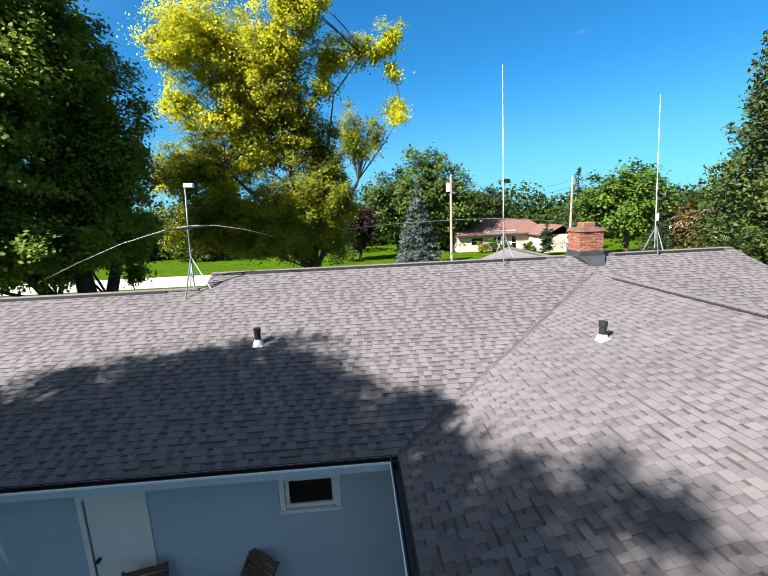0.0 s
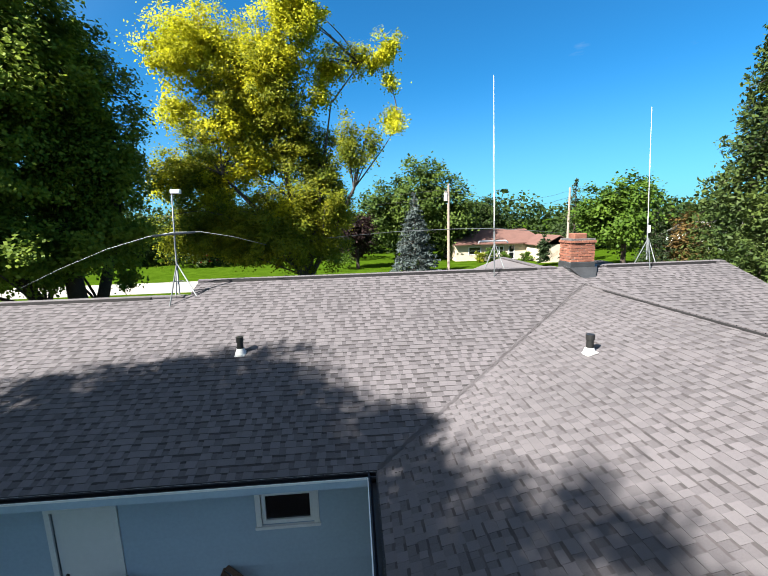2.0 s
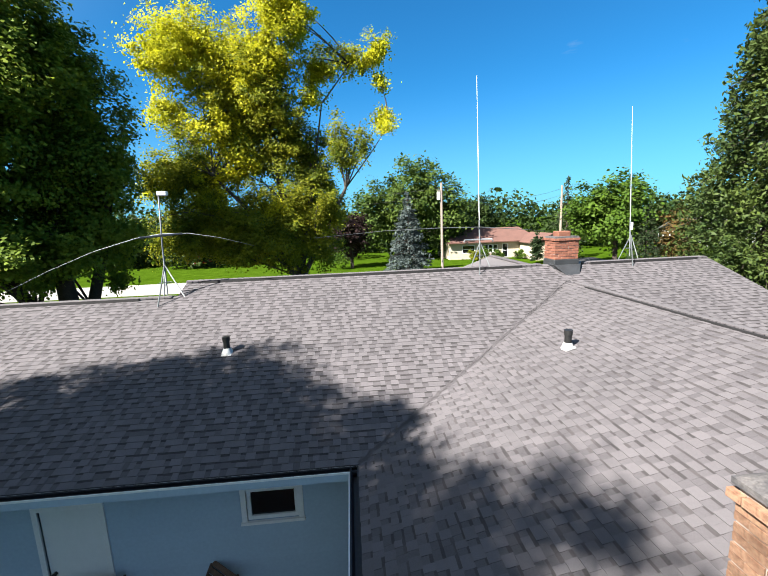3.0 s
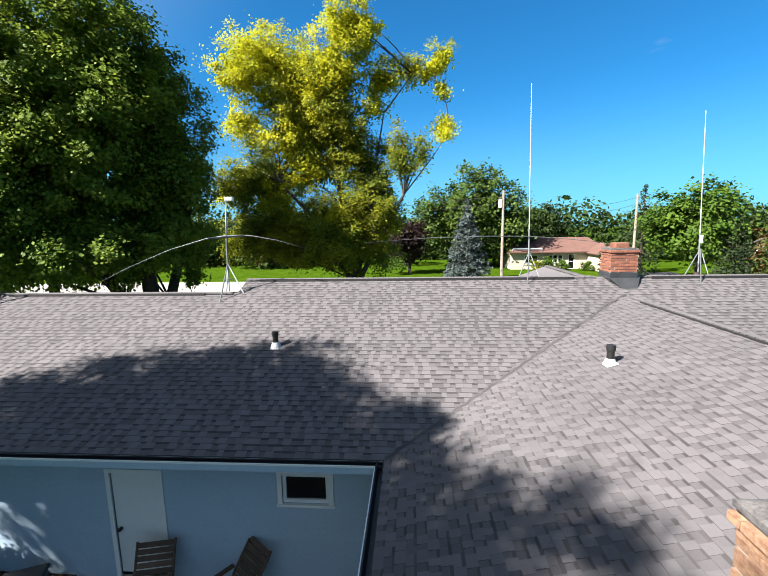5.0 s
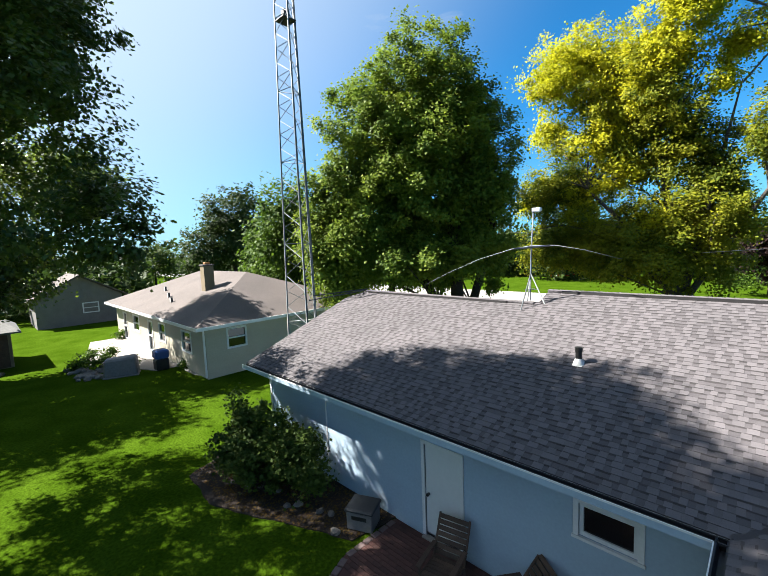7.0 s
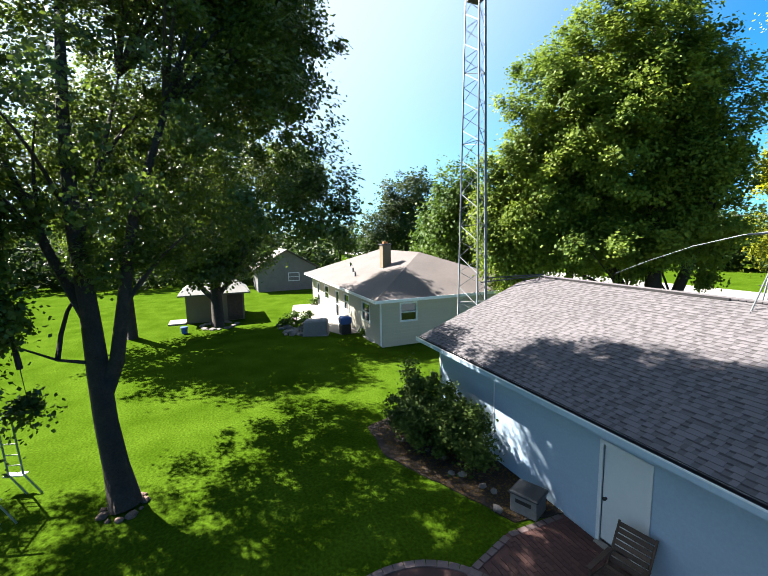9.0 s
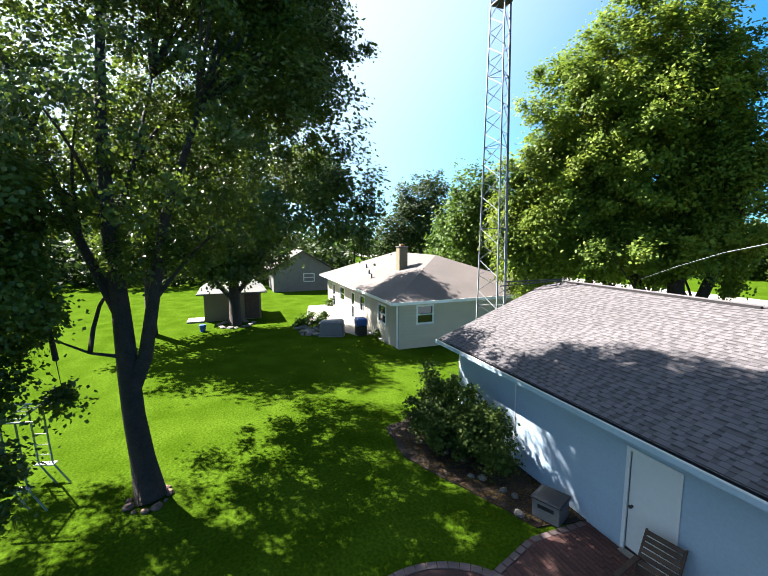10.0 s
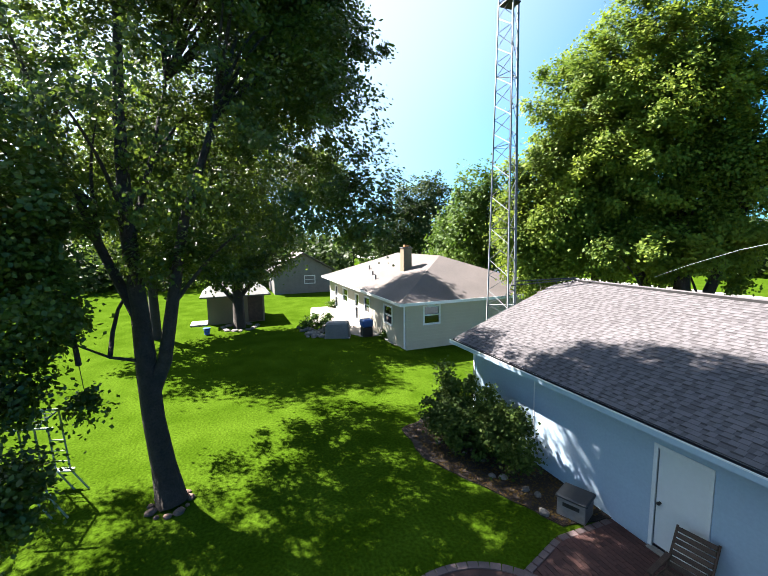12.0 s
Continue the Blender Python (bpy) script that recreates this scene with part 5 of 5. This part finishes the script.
tree("far_tree", "dark green tree behind the utility pole", [stem(21.5, 62, 6, 0.3)], [((21.6, 62, 6.0), (4.0, 4, 4.2), 120), ((15.6, 56, 4.6), (3.2, 3, 3.4), 70)], L_DARK, 54, 0.42, 1.0, 50, M_BARK, 0.1, 15)
tree("far_tree", "bright green maple in a far front yard", [stem(29.9, 37.6, 7, 0.3)], [((29.8, 37.6, 6.4), (3.5, 3.5, 4.0), 150), ((27.4, 39.6, 6.4), (2.2, 2.2, 3.4), 60)], L_LIGHT, 55, 0.36, 0.9, 55, M_BARK, 0.1, 15)
conifer("spruce_tree", "green spruce in a far front yard", (31.2, 34.6, 0), 6.8, 2.4, L_SPRUCE, 56, 0.32, 24, 9, 0.15, per=22)
conifer("spruce_tree", "tall dark spruce behind the far maple", (29.0, 46.4, 0), 11.0, 2.8, L_SPRUCE, 57, 0.34, 24, 9, 0.15, per=22)
tree("far_tree", "brownish tree in a far front yard", [stem(34.4, 34.2, 4, 0.2)], [((34.4, 34.2, 3.4), (2.1, 2.1, 2.7), 60)], L_BROWN, 58, 0.36, 0.9, 50, M_BARK, 0.1, 10)
conifer("norway_spruce", "tall drooping dark spruce beyond the gable end", (16.5, 9.3, 0), 16.8, 4.1, L_NORWAY, 59, 0.21, 52, 16, 0.42, lift=0.22, per=170, hang=0.5, bare=0.5)
tree("far_tree", "dark tree beyond the neighbouring house", [stem(-58, 22.0, 9, 0.4)], [((-58, 22.6, 10.0), (5.8, 5.8, 6.4), 250), ((-59.5, 18.2, 6.4), (3.6, 3.6, 4.4), 80)], L_DARK, 60, 0.42, 1.0, 50, M_BARK, 0.1, 15)
tree("far_tree", "light green tree beyond the neighbouring house", [stem(-40, 17.2, 6, 0.3)], [((-40, 17.4, 5.8), (3.2, 3.2, 4.2), 100)], L_LIGHT, 61, 0.36, 0.9, 50, M_BARK, 0.1, 15)
tree("far_tree", "small green tree far down the block", [stem(-72, 15, 5, 0.25)], [((-72, 15, 5.2), (4.0, 4.0, 3.0), 80)], L_FAR, 62, 0.42, 1.0, 45, M_BARK, 0.1, 12)

# a ragged belt of far woods all round
rw = np.random.default_rng(77)
wood = thing("far_woods", "distant green treeline on the horizon", "treeline", kind="stuff")
P = []
for i in range(420):
    a = rw.uniform(0, 6.283)
    R = rw.uniform(80, 150) if math.sin(a) > 0.2 else rw.uniform(70, 130)
    h = rw.uniform(4.5, 10.0)
    q = rw.normal(size=(250, 3))
    q /= np.linalg.norm(q, axis=1)[:, None]
    q = q * np.array((4.5, 4.5, h * 0.55)) * rw.uniform(0.7, 1.05, (250, 1)) + np.array((math.cos(a) * R, math.sin(a) * R, h * 0.5))
    P.append(q)
for i in range(90):
    x0, y0, h = rw.uniform(-95, 80), rw.uniform(58, 80), rw.uniform(6.0, 11.0)
    if 13 < x0 < 33 and y0 < 66:
        continue
    q = rw.normal(size=(420, 3))
    q /= np.linalg.norm(q, axis=1)[:, None]
    P.append(q * np.array((4.2, 4.2, h * 0.55)) * rw.uniform(0.7, 1.08, (420, 1)) + np.array((x0, y0, h * 0.5)))
for i in range(60):
    x0, y0, h = rw.uniform(-85, -52), rw.uniform(-55, 8), rw.uniform(4.0, 8.5)
    q = rw.normal(size=(420, 3))
    q /= np.linalg.norm(q, axis=1)[:, None]
    P.append(q * np.array((4.0, 4.0, h * 0.55)) * rw.uniform(0.7, 1.08, (420, 1)) + np.array((x0, y0, h * 0.5)))
leaves("foliage", np.concatenate(P), 0.85, L_DARK, wood, rw)


# utility poles
def utility_pole(x, y, h, label, can):
    p = thing("utility_pole", label, "utility pole", (x, y, 0), group="utility poles")
    tubes("post", [([(0, 0, 0), (0, 0, h)], [0.16, 0.11])], M_POLE, p)
    if can:
        tubes("transformer", [([(-0.32, 0, h - 1.9), (-0.32, 0, h - 1.0)], 0.2)], M_ALU, p, "pale grey transformer can", n=12)
        part("crossarm", box((-0.5, -0.06, h - 0.9), (0.1, 0.06, h - 0.8)), M_POLE, p)
    return p


utility_pole(10.7, 40.6, 10.1, "grey wooden utility pole with a transformer", True)
utility_pole(26.8, 43.9, 9.6, "weathered wooden utility pole by the driveway", False)
wires = thing("power_line", "thin dark overhead wires between the poles", "power line")
for dz, dy in ((0, 0), (-0.8, 0.2)):
    for a, b in (((10.7, 40.6, 9.5), (26.8, 43.9, 9.2)), ((10.7, 40.6, 9.5), (-40, 41.3, 9.0)), ((26.8, 43.9, 9.2), (72, 56, 9.2))):
        pts = [(a[0] + (b[0] - a[0]) * u, a[1] + (b[1] - a[1]) * u + dy, a[2] + (b[2] - a[2]) * u + dz - 1.2 * 4 * u * (1 - u)) for u in (0, 0.15, 0.3, 0.5, 0.7, 0.85, 1)]
        tubes("wire", [(pts, 0.014)], M_BLACK, wires, n=4)

# far house with red roof and its garage
fh = thing("house", "cream far house with a red-brown roof and attached garage", "house", (-2.0, 0, 0))
fwins = [(18.4, 20.2, 0.9, 2.0), (21.6, 22.2, 0.9, 2.0), (22.3, 22.9, 0.9, 2.0), (23.0, 23.6, 0.9, 2.0), (24.4, 25.2, 0.1, 2.1)]
wall_with_holes("wall", 16.5, 27.0, 0, 2.5, 52.0, 52.2, fwins, M_CREAM, fh)
for h in fwins:
    small_window(fh, *h, 52.0, "y")
part("wall", box((16.5, 52.2, 0), (27.0, 60, 2.5)), M_CREAM, fh)
part("roof", slab([(16.0, 51.4, 2.5), (30.0, 51.4, 2.5), (28.5, 56, 4.35), (17.5, 56, 4.35)], 0.15), M_RED_ROOF, fh, "red-brown shingle roof")
part("roof", slab([(16.0, 60.6, 2.5), (17.5, 56, 4.35), (28.5, 56, 4.35), (30.0, 60.6, 2.5)], 0.15), M_RED_ROOF, fh)
bm = box((27.0, 46.6, 0), (31.2, 52.0, 2.4))
part("garage_wall", bm, M_CREAM, fh)
bm = bmesh.new()
bm.faces.new([bm.verts.new(p) for p in ((27.0, 46.62, 2.4), (31.2, 46.62, 2.4), (29.1, 46.62, 3.5))])
bmesh.ops.solidify(bm, geom=list(bm.faces), thickness=0.1)
part("gable_wall", bm, M_CREAM, fh)
for e in (26.6, 31.6):
    part("roof", slab([(29.1, 46.2, 3.62), (29.1, 53, 3.62), (e, 53, 2.35), (e, 46.2, 2.35)], 0.12), M_RED_ROOF, fh)
part("garage_door", box((29.6, 46.55, 0.02), (30.8, 46.62, 2.05), 0.01), M_WHITE, fh)
rng3 = np.random.default_rng(5)
arb = thing("arborvitae", "narrow clipped dark green evergreen by the garage", "shrub", (23.4, 43.2, 0))
pa, ca, oa = crown_points([((0, 0, 2.0), (0.75, 0.75, 2.0), 70)], rng3, 0.3, 50)
leaves("foliage", pa[pa[:, 2] > 0], 0.2, L_SPRUCE, arb, rng3)
for k, (x, y, r, mt) in enumerate(((19.4, 50.6, 1.1, L_LIGHT), (21.2, 50.8, 0.8, L_LIGHT), (24.0, 49.5, 0.8, L_LIGHT), (17.6, 50.5, 0.9, L_OLIVE), (-1.5, 47, 1.5, L_LIGHT))):
    b2 = thing("bush", "rounded green shrub before the far house", "shrub", (x, y, 0), group="far shrubs")
    p2, c2, o2 = crown_points([((0, 0, r * 0.8), (r, r, r * 0.9), 24)], rng3, 0.35, 45)
    leaves("foliage", p2[p2[:, 2] > 0], 0.2, mt, b2, rng3)
h3 = thing("house", "pale far house beyond the spruce", "house", (-8.0, -1.0, 0))
part("wall", box((62, 54, 0), (72, 62, 2.6)), M_WHITE, h3)
part("roof", slab([(61.4, 53.4, 2.5), (72.6, 53.4, 2.5), (72.6, 58, 4.6), (61.4, 58, 4.6)], 0.15), M_GREY_ROOF, h3)
part("roof", slab([(61.4, 62.6, 2.5), (61.4, 58, 4.6), (72.6, 58, 4.6), (72.6, 62.6, 2.5)], 0.15), M_GREY_ROOF, h3)


# parked cars
def car(at, turn, paint, label):
    c = thing("car", label, "car", at, turn, group="parked cars")
    bm = bmesh.new()
    prof = [(-2.1, 0.35), (-2.15, 0.75), (-1.9, 0.95), (-1.45, 1.0), (-1.0, 1.45), (0.55, 1.47), (1.15, 1.0), (2.0, 0.85), (2.15, 0.6), (2.1, 0.35)]
    L = [bm.verts.new((x, -0.85 * (0.84 if z > 1.2 else 1), z)) for x, z in prof]
    R = [bm.verts.new((x, 0.85 * (0.84 if z > 1.2 else 1), z)) for x, z in prof]
    bm.faces.new(L)
    bm.faces.new(R[::-1])
    for i in range(len(prof)):
        j = (i + 1) % len(prof)
        bm.faces.new((L[i], R[i], R[j], L[j]))
    part("body", bm, paint, c)
    for s in (-1, 1):
        bm = bmesh.new()
        q = [bm.verts.new((x, s * 0.86 * (0.85 if z > 1.2 else 0.99), z)) for x, z in ((-1.25, 1.03), (-0.92, 1.38), (0.48, 1.4), (0.95, 1.03))]
        bm.faces.new(q)
        part("side_window", bm, M_GLASS, c, "dark side glass")
    for x in (-1.3, 1.35):
        for s in (-1, 1):
            w = tubes("wheel", [([(x, s * 0.68, 0.32), (x, s * 0.88, 0.32)], 0.32)], M_RUBBER, c, n=16)
            tubes("rim", [([(x, s * 0.87, 0.32), (x, s * 0.895, 0.32)], 0.19)], M_ALU, w, n=12)
    return c


car((-52.0, 31.6, 0), 4, M_CAR, "silver car parked by the street")
car((-24.0, 62.0, 0), 0, M_RED, "red car parked beyond the street")


# ---- roof shingles, piece by piece ----
def shingle_boxes(rng, o, u, v, courses, expo, span, keep=None):
    """Wedge-shaped shingle tabs on the plane through o, along u and up v; span(s) gives the stretch at s metres up. Yields (verts, inside the stretch)."""
    o, u, v = Vector(o), Vector(u).normalized(), Vector(v).normalized()
    n = u.cross(v)
    if n.z < 0:
        n = -n
    for i in range(courses):
        s = i * expo
        lo, hi = span(s + expo * 0.5)
        if hi - lo < 0.05:
            continue
        x = lo - rng.uniform(0, 0.2)
        high = rng.random() < 0.5
        while x < hi:
            w = rng.choice((0.09, 0.12, 0.14, 0.16)) if high else rng.choice((0.08, 0.10, 0.13))
            a, b = max(x, lo), min(x + w, hi)
            if b - a > 0.02:
                t = 0.017 if high else 0.011
                t += rng.uniform(-0.0015, 0.0015)
                j = rng.uniform(-0.003, 0.003)
                q = []
                for up, th in ((s - 0.006 + j, t), (s + expo + 0.012, 0.006)):
                    for side in (a + 0.001, b - 0.001):
                        p = o + u * side + v * up
                        q += [p, p + n * th]
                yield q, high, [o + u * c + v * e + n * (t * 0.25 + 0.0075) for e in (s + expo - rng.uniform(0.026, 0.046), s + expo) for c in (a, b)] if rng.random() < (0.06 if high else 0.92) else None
            x += w
            high = not high if rng.random() < 0.8 else high


QUADS = ((0, 1, 3, 2), (4, 6, 7, 5), (0, 4, 5, 1), (2, 3, 7, 6), (1, 5, 7, 3), (0, 2, 6, 4))
ks, kw = math.sqrt(1 + SLOPE ** 2), math.sqrt(1 + WSLOPE ** 2)
EXPO = 0.12


def west_edge(s):
    y = s / ks
    return W_END if y < HIP_Y else (W_END + (y - HIP_Y) * (HIP_X - W_END) / (GY - HIP_Y) if y < GY else STEP)


def main_span(s):
    y = s / ks
    return (west_edge(s), y * SLOPE / WSLOPE if y < WY else E_END)


def east_span(s):
    y = s / ks
    return (WX + (WY - y) * SLOPE / WSLOPE, E_END) if y < WY else (0, 0)


def wing_span(s):
    x = s / kw
    return (-(x * WSLOPE / SLOPE), -S_END)


rng = random.Random(17)
for nm, spans, o, u, v, cnt, inside in (
        ("a", (main_span, east_span), (0, 0, EZ), (1, 0, 0), (0, 1, SLOPE), int(MY * ks / EXPO), None),
        ("b", (wing_span,), (0, 0, EZ), (0, -1, 0), (1, 0, WSLOPE), int(WX * kw / EXPO), lambda p: 0.25 < p.x < 2.3 and -4.6 < p.y < -1.9)):
    V, F, count = ([], []), ([], []), 0
    BV, BF = [], []
    host = roof if nm == "a" else bpy.data.objects["roof_slope"]
    for sp in spans:
        for q, high, band in shingle_boxes(rng, o, u, v, cnt, EXPO, sp):
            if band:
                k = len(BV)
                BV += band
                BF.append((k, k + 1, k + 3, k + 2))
            if inside and inside(q[0]) and count < 300:
                count += 1
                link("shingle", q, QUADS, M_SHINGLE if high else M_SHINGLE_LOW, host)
            else:
                h_ = int(high)
                k = len(V[h_])
                V[h_].extend(q)
                F[h_].extend(tuple(i + k for i in f) for f in QUADS)
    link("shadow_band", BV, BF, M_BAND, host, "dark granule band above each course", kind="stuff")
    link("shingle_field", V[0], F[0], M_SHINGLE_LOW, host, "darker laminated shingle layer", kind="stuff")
    link("shingle_field", V[1], F[1], M_SHINGLE, host, "rows of weathered grey-brown laminated shingles", kind="stuff")

# ridge caps
V, F = [], []


def caps(a, b, across, drop, step=0.145, half=0.11):
    a, b = Vector(a), Vector(b)
    d = (b - a).normalized()
    L = (b - a).length
    n = int(L / step)
    ac = Vector(across)
    for i in range(n):
        for s in (-1, 1):
            p0, p1 = a + d * (i * step), a + d * ((i + 1) * step + 0.02)
            q = []
            for p, h in ((p0, 0.04), (p1, 0.026)):
                for e, dz in ((0.0, 0.0), (s * half, -drop * half)):
                    base = p + ac * e + Vector((0, 0, dz * 0.35 + 0.004))
                    q += [base, base + Vector((0, 0, h))]
            k = len(V)
            V.extend(q)
            F.extend([tuple(j + k for j in f) for f in QUADS])


caps((HIP_X, GY, gz), (STEP, GY, gz), (0, 1, 0), SLOPE)
caps((STEP, MY, mz), (5.4, MY, mz), (0, 1, 0), SLOPE)
caps((6.5, MY, mz), (E_END, MY, mz), (0, 1, 0), SLOPE)
caps((FX, 6.2, FZ), (FX, FY, FZ), (1, 0, 0), 0.36)
link("ridge_capping", V, F, M_SHINGLE, roof, "lapped ridge cap shingles", kind="stuff")
V, F = [], []
caps((WX, WY - 0.4, EZ + WX * WSLOPE), (WX, S_END, EZ + WX * WSLOPE), (1, 0, 0), WSLOPE, half=0.06)
link("ridge_capping", V, F, M_SHINGLE, roof, "lapped ridge cap shingles of the wing", kind="stuff")
# ridge vents, their black colour standing for the shade along the edge
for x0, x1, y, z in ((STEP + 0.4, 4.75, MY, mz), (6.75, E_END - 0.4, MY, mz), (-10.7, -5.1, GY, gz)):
    part("ridge_vent", box((x0, y - 0.15, z - 0.05), (x1, y + 0.15, z + 0.022)), M_VENT, house, "ridge vent strip, black for the shade at its edge")
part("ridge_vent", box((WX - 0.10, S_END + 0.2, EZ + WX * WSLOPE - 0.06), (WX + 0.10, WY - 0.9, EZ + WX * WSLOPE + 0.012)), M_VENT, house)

# the worn valley line
bm = bmesh.new()
ring = []
for u in (0.0, 0.25, 0.5, 0.75, 1.0):
    cx, cy = WX * u, WY * u
    ring.append([bm.verts.new((cx + dx, cy + dy, EZ + WSLOPE * cx + 0.022)) for dx, dy in ((-0.05, 0.04), (0.05, -0.04))])
for a, b in zip(ring, ring[1:]):
    bm.faces.new((a[0], a[1], b[1], b[0]))
bmesh.ops.solidify(bm, geom=list(bm.faces), thickness=0.012)
part("valley_strip", bm, M_SHINGLE, house, "worn valley line between the roof slopes")

# patio pavers
cnt = 0
PV = {}
rng = random.Random(9)


def paver(parent, x, y, z, turn, l, w, material):
    key = (l, w, material.name)
    if key not in PV:
        bm = box((-l / 2 + 0.004, -w / 2 + 0.004, 0), (l / 2 - 0.004, w / 2 - 0.004, 0.022))
        me = bpy.data.meshes.new("paver")
        bm.to_mesh(me)
        bm.free()
        me.materials.append(material)
        PV[key] = me
    ob = new("paver", PV[key])
    ob.parent = parent
    ob.matrix_basis = pose(x, y, z + rng.uniform(0, 0.004), 0, 0, turn)


row = 0
y = 0.4
RV, RF = [], []
while y > -2.7:
    x = -5.6 + (0.1 if row % 2 else 0)
    while x < 0.4:
        if not (x < -5.2 and y < -1.2) and math.hypot(x + 4.1, y + 3.6) > 1.87:
            if cnt < 300 and x < -3.4:
                paver(patio, x, y, 0.018, 0, 0.21, 0.105, M_PAVER)
                cnt += 1
            else:
                k = len(RV)
                RV += [(x + a * 0.101, y + b * 0.0485, z) for z in (0.018, 0.041) for b in (-1, 1) for a in (-1, 1)]
                RF += [tuple(i + k for i in f) for f in ((4, 5, 7, 6), (0, 1, 5, 4), (2, 6, 7, 3), (0, 4, 6, 2), (1, 3, 7, 5))]
        x += 0.21
    y -= 0.105
    row += 1
link("paver_field", RV, RF, M_PAVER, patio, "rows of dark red pavers", kind="stuff")
for (ax, ay), (bx_, by_) in (((-5.66, 0.38), (-5.68, -1.0)), ((-5.66, -1.06), (-5.2, -2.35))):
    k = int(math.hypot(bx_ - ax, by_ - ay) / 0.21)
    for i in range(k):
        u = (i + 0.5) / k
        paver(patio, ax + (bx_ - ax) * u, ay + (by_ - ay) * u, 0.026, math.degrees(math.atan2(by_ - ay, bx_ - ax)), 0.2, 0.14, M_PAVER_EDGE)
circle = sheet("pavement_circle", ring_poly(-4.1, -3.6, 1.72), 0.03, M_PAVER, "round red brick terrace with a pale edging", "patio", 0.1)
for i in range(54):
    a = 6.28319 * i / 54
    paver(circle, -4.1 + 1.78 * math.cos(a), -3.6 + 1.78 * math.sin(a), 0.03, math.degrees(a) + 90, 0.2, 0.16, M_PAVER_EDGE)
